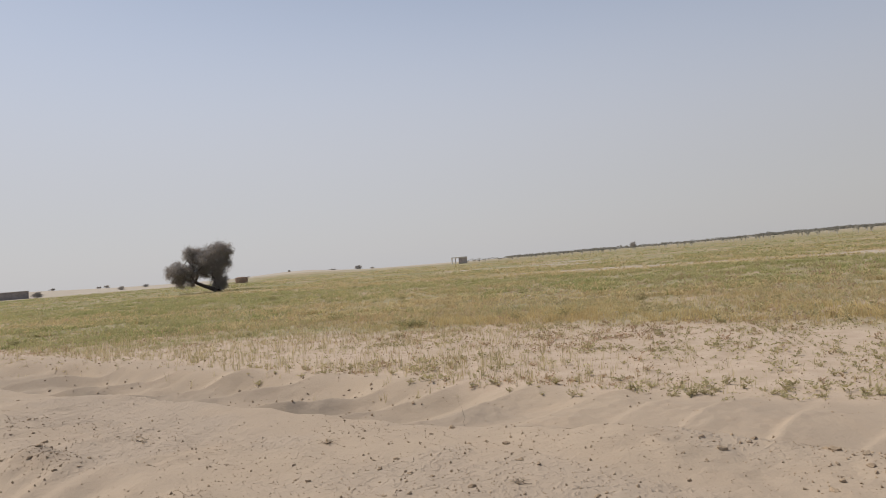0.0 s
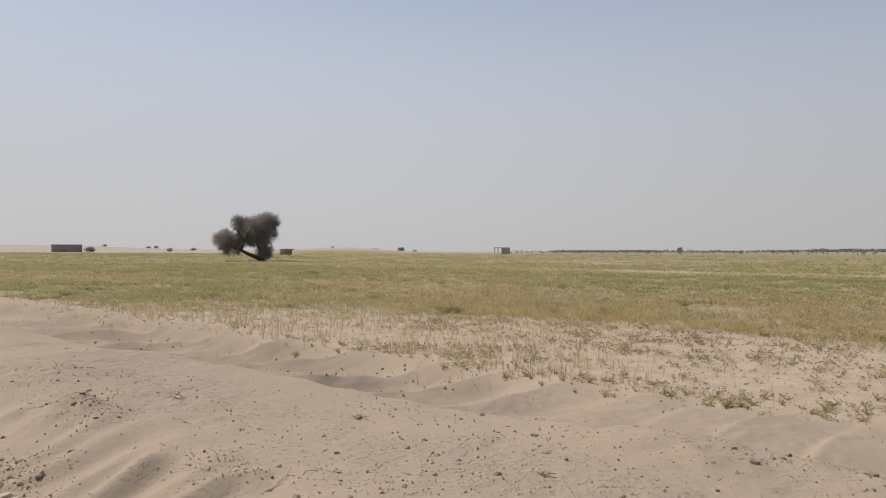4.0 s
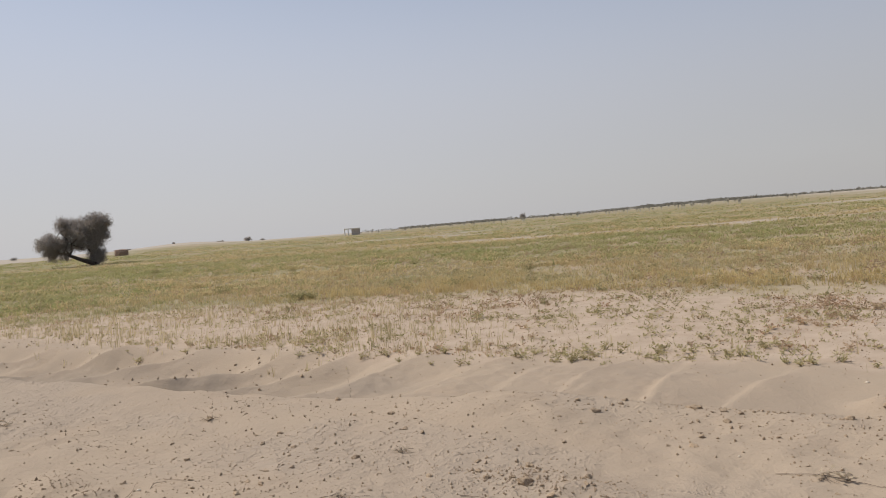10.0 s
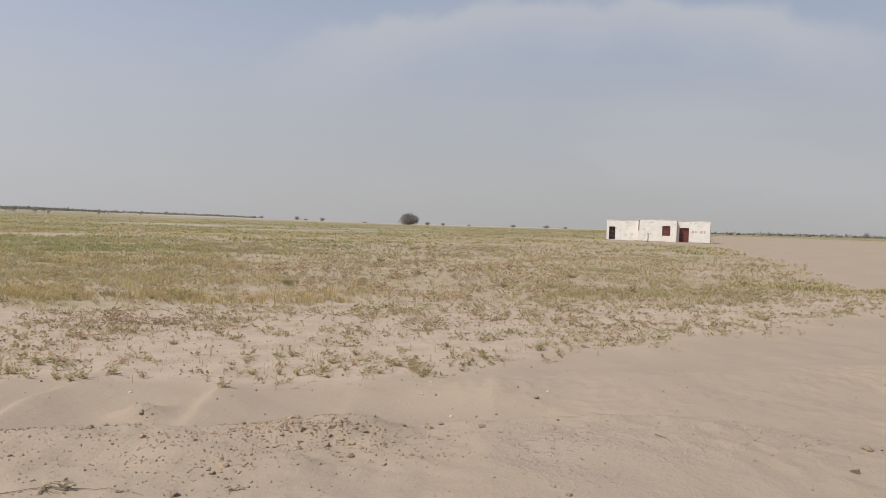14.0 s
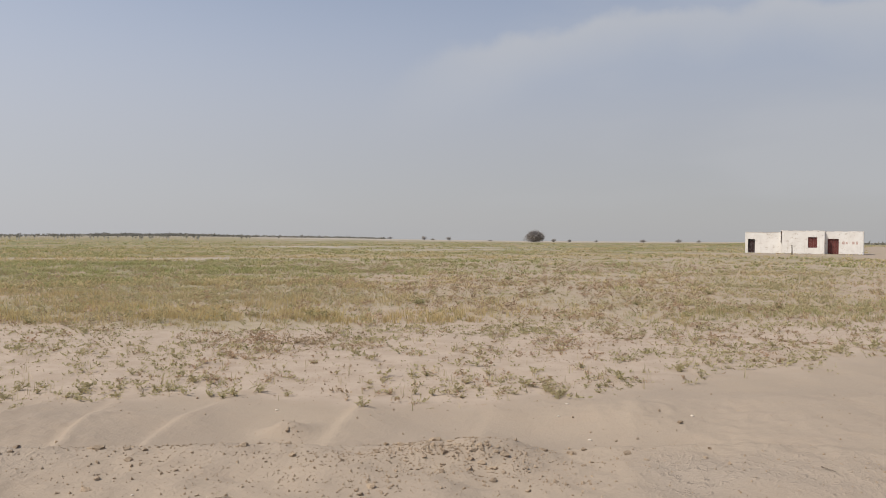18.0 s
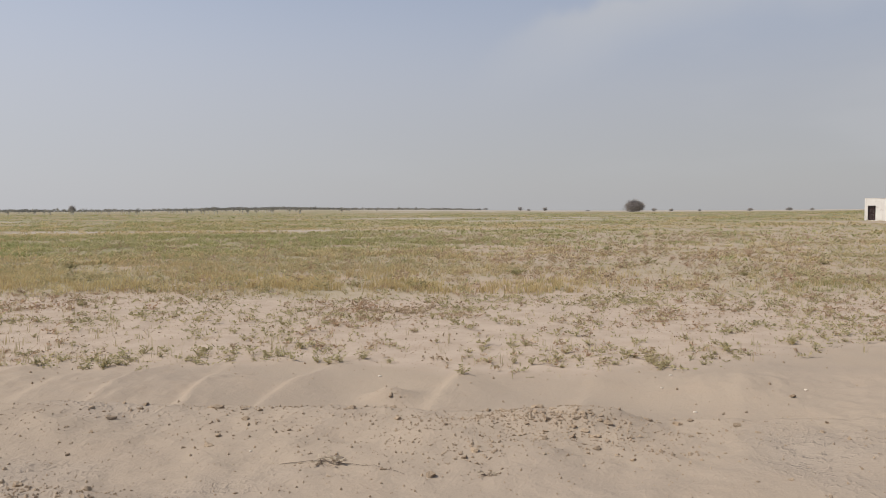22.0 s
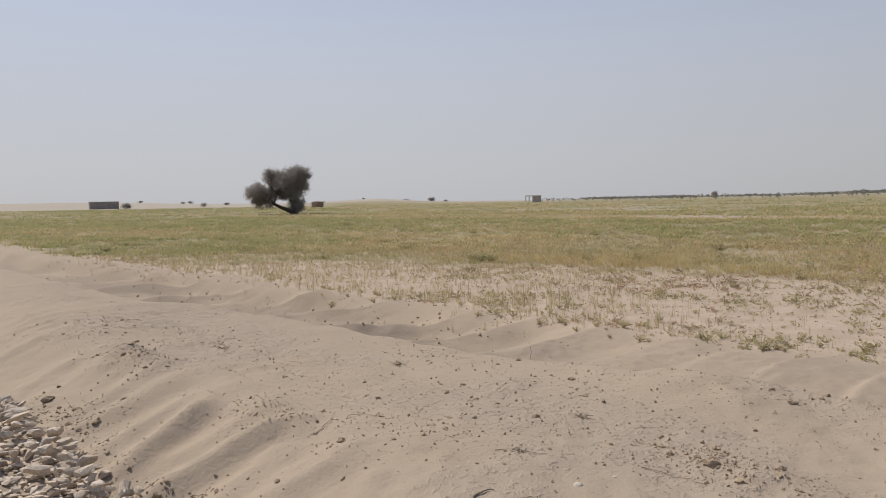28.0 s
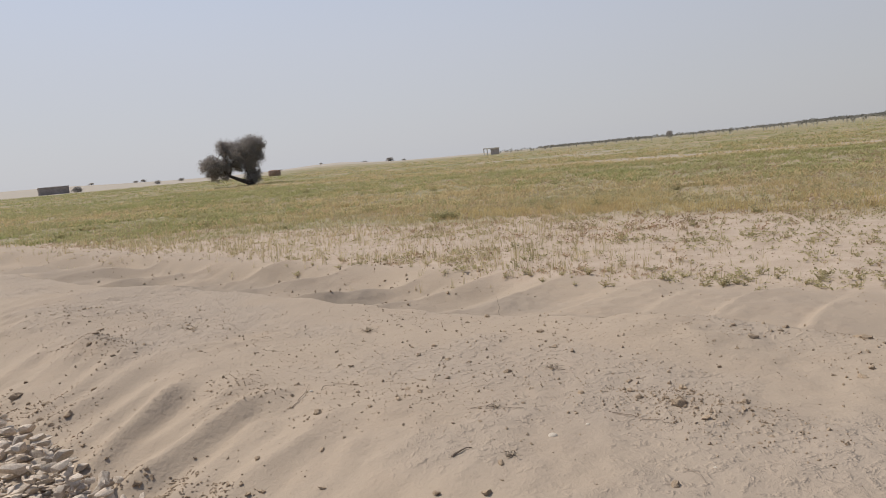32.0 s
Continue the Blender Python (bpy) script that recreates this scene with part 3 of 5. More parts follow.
M_STRAW = leaf_material("dry_straw_grass", (0.500, 0.395, 0.205), (0.620, 0.505, 0.290), (0.480, 0.360, 0.195), 0.45, 0.22)
M_GOLD = leaf_material("golden_straw", (0.520, 0.405, 0.185), (0.640, 0.520, 0.278), (0.485, 0.362, 0.180), 0.45, 0.5)
M_WEED = leaf_material("dull_olive_weed_leaves", (0.330, 0.295, 0.155), (0.540, 0.475, 0.270), (0.450, 0.370, 0.215), 0.45, 0.9)
M_BROWN_WEED = leaf_material("withered_brown_weed_leaves", (0.330, 0.245, 0.155), (0.515, 0.400, 0.265), (0.470, 0.305, 0.205), 0.40, 0.9)
M_BUSH = leaf_material("dark_olive_bush_leaves", (0.290, 0.275, 0.125), (0.420, 0.380, 0.195), (0.370, 0.310, 0.165), 0.40, 0.9)
M_DEAD = leaf_material("dead_grey_brown_blades", (0.350, 0.280, 0.200), (0.540, 0.450, 0.340), (0.440, 0.360, 0.265), 0.30, 2.0)
M_STALK = leaf_material("pale_dry_stalks", (0.440, 0.350, 0.200), (0.640, 0.530, 0.330), (0.400, 0.350, 0.190), 0.45, 0.6)
M_INK = plain_material("faded_red_wall_paint", (0.52, 0.36, 0.30), (0.66, 0.52, 0.45), 9, 0.9, 0.1)
M_FLOWER = plain_material("white_petals", (0.72, 0.70, 0.66), (0.80, 0.78, 0.74), 20, 0.7, 0.1)


# ---- building helpers ----
def part(name, bm, material, parent=None, label=""):
    """Links a bmesh as one mesh object, under a thing or a part where one is given."""
    me = bpy.data.meshes.new(name)
    bm.to_mesh(me)
    bm.free()
    if material:
        me.materials.append(material)
    ob = new(name, me)
    if parent:
        ob.parent = parent
    if label:
        tagged(ob, label)
    return ob


def from_arrays(name, verts, faces, material, parent=None, smooth=False):
    """One mesh object from a vertex array and an array of triangles or quads."""
    me = bpy.data.meshes.new(name)
    k = faces.shape[1]
    me.vertices.add(len(verts))
    me.vertices.foreach_set("co", np.asarray(verts, np.float32).ravel())
    me.loops.add(faces.size)
    me.loops.foreach_set("vertex_index", np.asarray(faces, np.int32).ravel())
    me.polygons.add(len(faces))
    me.polygons.foreach_set("loop_start", np.arange(0, faces.size, k, dtype=np.int32))
    me.polygons.foreach_set("use_smooth", np.full(len(faces), smooth))
    me.update(calc_edges=True)
    me.materials.append(material)
    ob = new(name, me)
    if parent:
        ob.parent = parent
    return ob


def box(bm, x0, y0, z0, x1, y1, z1, wobble=0.0, rng=None):
    """A box into bm, with corners shaken a little where wobble is given."""
    vs = []
    for z in (z0, z1):
        for x, y in ((x0, y0), (x1, y0), (x1, y1), (x0, y1)):
            d = [rng.uniform(-wobble, wobble) for _ in range(3)] if rng else (0, 0, 0)
            vs.append(bm.verts.new((x + d[0], y + d[1], z + d[2])))
    for f in ((3, 2, 1, 0), (4, 5, 6, 7), (0, 1, 5, 4), (1, 2, 6, 5), (2, 3, 7, 6), (3, 0, 4, 7)):
        bm.faces.new([vs[i] for i in f])


def bevel(bm, width=0.02, segments=1):
    bmesh.ops.bevel(bm, geom=bm.edges[:], offset=width, segments=segments, affect="EDGES", profile=0.6)


def tube(bm, path, radii, sides=7):
    """A tapering tube along a list of points."""
    rings = []
    for k, p in enumerate(path):
        p = Vector(p)
        a = Vector(path[max(k - 1, 0)])
        b = Vector(path[min(k + 1, len(path) - 1)])
        d = (b - a).normalized()
        side = d.cross(Vector((0.31, 0.9, 0.2))).normalized()
        other = d.cross(side)
        rings.append([bm.verts.new(p + radii[k] * (math.cos(t) * side + math.sin(t) * other)) for t in (2 * math.pi * i / sides for i in range(sides))])
    for a, b in zip(rings, rings[1:]):
        for i in range(sides):
            bm.faces.new((a[i], a[(i + 1) % sides], b[(i + 1) % sides], b[i]))
    bm.faces.new(rings[0][::-1])
    bm.faces.new(rings[-1])


def empty(name, x, y, z, turn=0.0):
    ob = new(name)
    ob.empty_display_size = 0.2
    ob.matrix_basis = pose(x, y, z, 0, 0, turn)
    return ob


def polar(az, r):
    """A place on the plan from azimuth (degrees clockwise from +y) and distance."""
    return r * math.sin(radians(az)), r * math.cos(radians(az))


# ---- the ground: one sheet to the horizon ----
def spread(a, b, fine, grow, far):
    mid = np.arange(a, b + fine, fine)
    out, s = [], fine
    d = 0.0
    while d < far:
        s *= grow
        d += s
        out.append(d)
    out = np.array(out)
    return np.concatenate([a - out[::-1], mid, mid[-1] + out])


def build_ground():
    us, vs = spread(-21.0, 11.0, 0.048, 1.075, 4200), spread(0.3, 10.4, 0.045, 1.07, 4200)
    u, v = np.meshgrid(us, vs, indexing="ij")
    x, y = (u + v) * S2, (v - u) * S2
    z = terrain(x.ravel(), y.ravel())
    verts = np.stack([x.ravel(), y.ravel(), z], 1)
    a, b = u.shape
    i = np.arange(a * b).reshape(a, b)
    faces = np.stack([i[:-1, :-1], i[1:, :-1], i[1:, 1:], i[:-1, 1:]], -1).reshape(-1, 4)
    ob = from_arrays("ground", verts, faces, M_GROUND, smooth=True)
    xs, ys = x.ravel(), y.ravel()
    r = np.hypot(xs, ys)
    bare = bare_sand(xs, ys)
    cover = (1 - bare) * np.maximum(step(60, 130, r), 0.0) + np.interp(np.degrees(np.arctan2(xs, ys)), (-40, 25, 50, 100), (0.70, 0.68, 0.30, 0.25)) * dense_grass(xs, ys) * (1 - step(60, 130, r))
    for name, values in (("bare", bare), ("cover", cover * ((xs + ys) > 0)), ("strip", pale_strip(xs, ys)), ("crust", crust(xs, ys)), ("ditch_shade", ditch_shade(xs, ys))):
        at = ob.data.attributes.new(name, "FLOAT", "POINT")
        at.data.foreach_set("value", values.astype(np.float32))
    return tagged(ob, "pale sandy bank and ditch beside a dry grassy plain", "ground", kind="structure")


ground = build_ground()


# ---- white farm house with flat roof ----
def wall_with_openings(bm, x0, x1, y0, y1, z0, z1, holes):
    """A wall slab along x, cut by holes (xa, xb, za, zb), with real reveals."""
    xs = sorted({x0, x1, *[h[0] for h in holes], *[h[1] for h in holes]})
    for a, b in zip(xs, xs[1:]):
        inside = [h for h in holes if h[0] <= a and h[1] >= b]
        z = z0
        for h in sorted(inside, key=lambda h: h[2]):
            if h[2] > z:
                box(bm, a, y0, z, b, y1, h[2])
            z = h[3]
        box(bm, a, y0, z, b, y1, z1)


def house_block(house, x0, x1, front, back, top, holes):
    bm = bmesh.new()
    wall_with_openings(bm, x0, x1, front, front + 0.35, -0.3, top, holes)
    bmesh.ops.remove_doubles(bm, verts=bm.verts[:], dist=0.0005)
    part("front_wall", bm, M_WHITE, house, "whitewashed front wall with peeling plaster")
    for name, a, b in (("side_wall", x0, x0 + 0.35), ("side_wall", x1 - 0.35, x1)):
        bm = bmesh.new()
        box(bm, a, front + 0.353, -0.3, b, back - 0.353, top - 0.003)
        part(name, bm, M_WHITE, house)
    bm = bmesh.new()
    box(bm, x0, back - 0.35, -0.3, x1, back, top)
    part("back_wall", bm, M_WHITE, house)
    bm = bmesh.new()
    box(bm, x0 + 0.352, front + 0.352, top - 0.42, x1 - 0.352, back - 0.352, top - 0.22)
    part("roof", bm, M_MORTAR, house, "flat mud roof behind a low parapet")
    # uneven parapet cap
    rng = random.Random(int(x0 * 10) + 77)
    bm = bmesh.new()
    x = x0 - 0.03
    while x < x1 + 0.02:
        w = min(rng.uniform(0.5, 1.1), x1 + 0.03 - x)
        box(bm, x, front - 0.03, top + 0.004, x + w - 0.004, front + 0.38, top + rng.uniform(0.03, 0.075), 0.004, rng)
        x += w
    part("parapet_cap", bm, M_WHITE, house)


def plank_leaf(name, x0, x1, y, z0, z1, material, parent, rails=3):
    """A boarded door or shutter leaf: boards, rails, frame."""
    leaf = None
    bm = bmesh.new()
    t = 0.06
    box(bm, x0, y - 0.05, z0, x0 + t, y + 0.07, z1)
    box(bm, x1 - t, y - 0.05, z0, x1, y + 0.07, z1)
    box(bm, x0 + t + 0.001, y - 0.05, z1 - t, x1 - t - 0.001, y + 0.07, z1)
    leaf = part(name, bm, material, parent)
    count = max(3, round((x1 - x0 - 2 * t) / 0.19))
    w = (x1 - x0 - 2 * t) / count
    for k in range(count):
        bm = bmesh.new()
        box(bm, x0 + t + k * w + 0.006, y, z0 + 0.01, x0 + t + (k + 1) * w - 0.006, y + 0.03, z1 - t - 0.005)
        part("board", bm, material, leaf)
    for k in range(rails):
        zc = z0 + (k + 0.5) * (z1 - z0 - t) / rails
        bm = bmesh.new()
        box(bm, x0 + t + 0.02, y - 0.022, zc - 0.045, x1 - t - 0.02, y - 0.001, zc + 0.045)
        part("rail", bm, material, leaf)
    return leaf


def build_house():
    az, r = 76.5, 108.0
    x, y = polar(az, r)
    # local x runs along the front to the right as seen from the road, local -y faces the road
    house = empty("farm_house", x, y, 0.0, -az - 5.0 + 0.0)
    house_block(house, -6.95, -2.42, 0.55, 4.6, 2.86, [(-6.6, -5.72, 0.1, 1.97)])
    house_block(house, -2.40, 2.78, -0.25, 4.6, 3.06, [(0.85, 1.93, 0.86, 2.24)])
    house_block(house, 2.80, 7.15, 0.75, 4.6, 2.97, [(3.08, 4.36, 0.02, 2.04)])
    door = plank_leaf("door", -6.59, -5.73, 0.80, 0.1, 1.96, M_MAROON_DARK, house, 3)
    tagged(door, "dark brown boarded door set in the wall")
    shutter = plank_leaf("window_shutter", 0.86, 1.92, -0.12, 0.87, 2.23, M_MAROON, house, 2)
    tagged(shutter, "closed maroon window shutter")
    gate = plank_leaf("double_door", 3.09, 4.35, 0.90, 0.02, 2.03, M_MAROON, house, 3)
    tagged(gate, "wide faded maroon double door")
    for parent, hx, hy, hz in ((door, -5.87, 0.765, 1.0), (gate, 3.74, 0.862, 1.05)):
        bm = bmesh.new()
        tube(bm, [(hx, hy, hz - 0.08), (hx, hy - 0.03, hz), (hx, hy, hz + 0.08)], [0.012, 0.014, 0.012], 6)
        part("handle", bm, M_IRON, parent)
    bm = bmesh.new()
    rng = random.Random(5)
    for k in range(14):
        a = -7.2 + k * 1.06
        box(bm, a, -0.75 + 0.6 * (k < 5) + 0.8 * (k > 9), -0.4, a + 1.05, 0.75, 0.03 + rng.uniform(-0.03, 0.06), 0.02, rng)
    part("plinth", bm, M_MORTAR, house, "low worn mud plinth along the front")
    bm = bmesh.new()
    tube(bm, [(-2.36, -0.30, 1.5), (-2.35, -0.30, 3.02)], [0.05, 0.05], 6)
    part("rain_pipe", bm, M_IRON, house, "rusty rain pipe in the corner")
    # faded marks on the wall beside the double door
    for k, (bx, bw, bh) in enumerate(((4.75, 0.28, 0.36), (5.15, 0.22, 0.30), (5.55, 0.12, 0.08), (5.85, 0.30, 0.34), (6.3, 0.24, 0.38))):
        bm = bmesh.new()
        box(bm, bx, 0.744, 1.52 - bh / 2, bx + bw, 0.748, 1.52 + bh / 2)
        part("painted_mark", bm, M_INK, house, "faded reddish painted bar")
    return tagged(house, "long whitewashed mud farm house with maroon doors", "house")


farm_house = build_house()


def build_post():
    x, y = polar(75.95, 103.0)
    bm = bmesh.new()
    tube(bm, [(0, 0, -0.3), (0.01, 0.0, 0.5), (0.0, 0.02, 1.25)], [0.075, 0.065, 0.055], 7)
    ob = part("wooden_post", bm, M_POST)
    ob.matrix_basis = pose(x, y, ground_at(x, y))
    return tagged(ob, "short weathered wooden post in front of the farm house", "post")


build_post()


# ---- brick hut far left ----
def build_hut():
    az, r = -28.48, 230.0
    x, y = polar(az, r)
    z = ground_at(x, y)
    hut = empty("brick_hut", x, y, z, -az + 4)
    w, d, h = 7.5, 4.2, 1.95
    rng = random.Random(9)
    for name, x0, x1, y0, y1 in (("front_wall", -w / 2, w / 2, -d / 2, -d / 2 + 0.3), ("back_wall", -w / 2, w / 2, d / 2 - 0.3, d / 2),
                                 ("side_wall", -w / 2, -w / 2 + 0.3, -d / 2 + 0.302, d / 2 - 0.302), ("side_wall", w / 2 - 0.3, w / 2, -d / 2 + 0.302, d / 2 - 0.302)):
        bm = bmesh.new()
        z0 = -0.3
        while z0 < h - 0.01:
            z1 = min(z0 + 0.28, h)
            e = rng.uniform(0.0, 0.02)
            box(bm, x0 + e * 0.3, y0 + e, z0 + 0.002, x1 - e * 0.3, y1 - e * 0.5, z1, 0.004, rng)
            z0 = z1
        part(name, bm, M_MUD, hut)
    bm = bmesh.new()
    box(bm, -w / 2 - 0.12, -d / 2 - 0.12, h + 0.004, w / 2 + 0.12, d / 2 + 0.12, h + 0.16, 0.01, rng)
    part("roof", bm, M_PALE, hut, "pale flat roof slab")
    return tagged(hut, "low grey-brown brick hut with a pale flat roof", "hut")


build_hut()


# ---- open-fronted shed ----
def build_shed():
    az, r = 3.18, 232.0
    x, y = polar(az, r)
    shed = empty("field_shed", x, y, 1.6 + r * math.tan(radians(-0.25)), -az)
    rng = random.Random(4)
    w, h = 4.85, 2.05
    for x0, x1, y0, y1, name in ((-0.25, w / 2, -1.3, -1.05, "front_wall"), (w / 2 - 0.25, w / 2, -1.047, 1.3, "side_wall"), (-0.25, w / 2 - 0.252, 1.05, 1.3, "back_wall")):
        bm = bmesh.new()
        z0 = -0.4
        while z0 < h - 0.01:
            z1 = min(z0 + 0.2, h)
            box(bm, x0, y0 + rng.uniform(0, 0.02), z0 + 0.002, x1, y1, z1)
            z0 = z1
        part(name, bm, M_SHED, shed, "weathered grey-brown brick wall")
    bm = bmesh.new()
    box(bm, -w / 2 - 0.1, -1.5, h + 0.004, w / 2 + 0.1, 1.45, h + 0.34)
    bevel(bm, 0.03)
    part("roof", bm, M_PALE, shed, "pale cement roof slab")
    for px in (-w / 2 + 0.1, -w / 2 + 1.15):
        bm = bmesh.new()
        box(bm, px - 0.17, -1.3, -0.4, px + 0.17, -1.0, h)
        bevel(bm, 0.02)
        part("post", bm, M_PALE, shed, "pale roof post")
    return tagged(shed, "small grey brick field shed, one bay open", "shed")


build_shed()


# ---- trees and shrubs ----
def leaf_cloud(rng, lobes, count, size, tuft=7, clump=26):
    """Sprays of small leaves inside ellipsoid lobes (x, y, z, rx, ry, rz, share)."""
    total = sum(l[6] for l in lobes)
    verts, tris = [], []
    for l in lobes:
        m = int(count * l[6] / total)
        d = rng.normal(size=(m, 3))
        d /= np.linalg.norm(d, axis=1)[:, None]
        rad = (1.0 + 0.10 * rng.normal(size=m).clip(-1, 2)) * rng.random(m) ** 0.40
        rad *= 1 + 0.16 * np.sin(d[:, 0] * 5 + l[0] * 3) * np.cos(d[:, 2] * 4 + d[:, 1] * 3 + l[2])
        c = np.array(l[:3]) + d * rad[:, None] * np.array(l[3:6])
        # sprays gather in clumps, with gaps between them
        own = rng.integers(0, max(5, m // clump), m)
        c = c[own] + rng.normal(size=(m, 3)) * 0.17 * np.array(l[3:6])
        for k in range(tuft):
            p = c + rng.normal(scale=size * 1.6, size=(m, 3))
            a = rng.normal(size=(m, 3))
            a /= np.linalg.norm(a, axis=1)[:, None]
            b = np.cross(a, rng.normal(size=(m, 3)))
            b /= np.linalg.norm(b, axis=1)[:, None] + 1e-9
            s = size * rng.uniform(0.6, 1.5, (m, 1))
            quad = np.stack([p, p + a * s + b * s * 0.3, p + a * s * 1.9, p + a * s - b * s * 0.3], 1)
            base = sum(len(q) for q in verts)
            verts.append(quad.reshape(-1, 3))
            i = base + np.arange(m)[:, None] * 4
            tris.append(np.concatenate([i + [0, 1, 2, 3]], 0))
    return np.concatenate(verts), np.concatenate(tris)


def limbs(rng, bm, start, ends, r0):
    """Crooked limbs from a start point to each end, with twigs."""
    for e in ends:
        e = Vector(e)
        s = Vector(start)
        mid = [s]
        for k in range(1, 5):
            t = k / 5
            p = s.lerp(e, t) + Vector(rng.normal(scale=0.05 * (e - s).length, size=3))
            p.z += 0.10 * (e - s).length * math.sin(t * math.pi)
            mid.append(p)
        mid.append(e)
        tube(bm, mid, [r0 * (1 - 0.8 * k / 5) for k in range(6)], 6)
        for k in (2, 3, 4):
            for _ in range(2):
                tip = mid[k] + Vector(rng.normal(scale=0.28 * (e - s).length, size=3))
                tip.z = max(tip.z, 0.5)
                tube(bm, [mid[k], mid[k].lerp(tip, 0.5) + Vector(rng.normal(scale=0.08, size=3)), tip], [r0 * 0.3, r0 * 0.2, r0 * 0.06], 5)


def build_big_tree():
    az, r = -14.85, 110.0
    x, y = polar(az, r)
    tree = empty("leaning_tree", x, y, ground_at(x, y) - 0.02, -az)
    rng = np.random.default_rng(21)
    lobes = ((-3.75, 0.2, 5.45, 1.25, 1.4, 1.1, 3.0), (-0.05, 0.0, 5.85, 1.5, 1.6, 1.05, 4.0), (-2.0, 0.3, 4.6, 2.1, 2.1, 1.65, 7.0), (0.45, 0.0, 4.2, 0.9, 1.1, 1.0, 1.9), (-0.75, -0.2, 3.2, 1.5, 1.5, 1.0, 3.2),
             (-0.35, 0.0, 1.35, 1.15, 1.3, 1.1, 3.4), (-6.1, -0.3, 3.2, 1.45, 1.6, 1.1, 4.6), (-5.7, 0.2, 1.75, 1.0, 1.0, 0.7, 1.5), (-4.4, 0.0, 3.1, 1.1, 1.2, 1.0, 2.2), (-4.2, 0.2, 1.6, 0.6, 0.7, 0.5, 0.6), (-2.8, 0.2, 2.8, 1.2, 1.2, 0.6, 1.5), (1.1, 0.1, 5.4, 0.5, 0.6, 0.4, 0.4))
    bm = bmesh.new()
    tube(bm, [(-0.5, 0, -0.3), (-1.3, 0, 0.45), (-2.5, 0.05, 0.95), (-3.7, 0.0, 1.55)], [0.40, 0.34, 0.26, 0.20], 9)
    tube(bm, [(-0.4, 0.1, -0.2), (-0.8, 0.1, 0.9), (-1.2, 0.1, 2.2), (-1.2, 0.2, 3.2)], [0.30, 0.27, 0.22, 0.17], 8)
    limbs(rng, bm, (-3.7, 0, 1.55), [(-6.1, -0.3, 3.2), (-5.6, 0.4, 2.0), (-4.1, 0.3, 5.2), (-2.2, 0.2, 4.6)], 0.18)
    limbs(rng, bm, (-1.2, 0.2, 3.2), [(-2.2, -0.4, 5.4), (-0.2, 0.3, 6.2), (0.6, 0, 4.6), (-0.6, 1.2, 5.4)], 0.16)
    limbs(rng, bm, (-0.8, 0.1, 0.9), [(-0.2, -0.3, 1.9), (-0.4, 0.8, 2.2)], 0.12)
    part("trunk", bm, M_BARK, tree, "crooked leaning trunk and limbs")
    v, f = leaf_cloud(rng, lobes, 12500, 0.08, 8, 16)
    v = v[np.repeat(v.reshape(-1, 4, 3)[:, :, 2].min(1) > 0.05, 4)]
    f = np.arange(len(v)).reshape(-1, 4)
    crown = from_arrays("crown", v, f, M_LEAF_TREE, tree)
    tagged(crown, "ragged crown of small haze-paled leaves")
    return tagged(tree, "dark leaning thorn tree alone in the field", "tree")


build_big_tree()


def shrub_meshes(seed, lobes, count, size, material):
    rng = np.random.default_rng(seed)
    v, f = leaf_cloud(rng, lobes, count, size, 6, 5)
    keep = v.reshape(-1, 4, 3)[:, :, 2].min(1) > -0.1
    v = v[np.repeat(keep, 4)]
    return v, np.arange(len(v)).reshape(-1, 4)


def build_shrub(name, az, r, width, height, label, seed, material, count=900, z=None, flat=0.62, group="", category="shrub"):
    """A far shrub or small tree: short stems under a rounded, ragged crown."""
    x, y = polar(az, r)
    thing = empty(name, x, y, ground_at(x, y) if z is None else z, -az)
    rng = np.random.default_rng(seed)
    w, h = width / 2, height
    lobes = [(rng.uniform(-0.45, 0.45) * w, rng.uniform(-0.4, 0.4) * w, h * rng.uniform(0.42, 0.68), w * rng.uniform(0.45, 0.62), w * 0.55, h * rng.uniform(0.26, 0.34), 1.0) for _ in range(5)]
    lobes.append((0, 0, h * 0.40, w * 0.92, w * 0.8, h * 0.42, 3.0))
    lobes.append((0, 0, h * 0.66, w * 0.66, w * 0.6, h * 0.30, 1.5))
    bm = bmesh.new()
    for _ in range(4):
        e = (rng.uniform(-0.5, 0.5) * w, rng.uniform(-0.4, 0.4) * w, h * 0.7)
        tube(bm, [(0.1 * e[0], 0.1 * e[1], -0.2), (0.5 * e[0], 0.5 * e[1], h * 0.35), e], [0.05 * h * 0.6, 0.03 * h * 0.6, 0.01 * h], 5)
    part("trunk", bm, M_BARK, thing)
    v, f = shrub_meshes(seed, lobes, count, 0.05 * max(w, 1.2) ** 0.7 + 0.03, material)
    from_arrays("crown", v, f, material, thing)
    return tagged(thing, label, category, group)


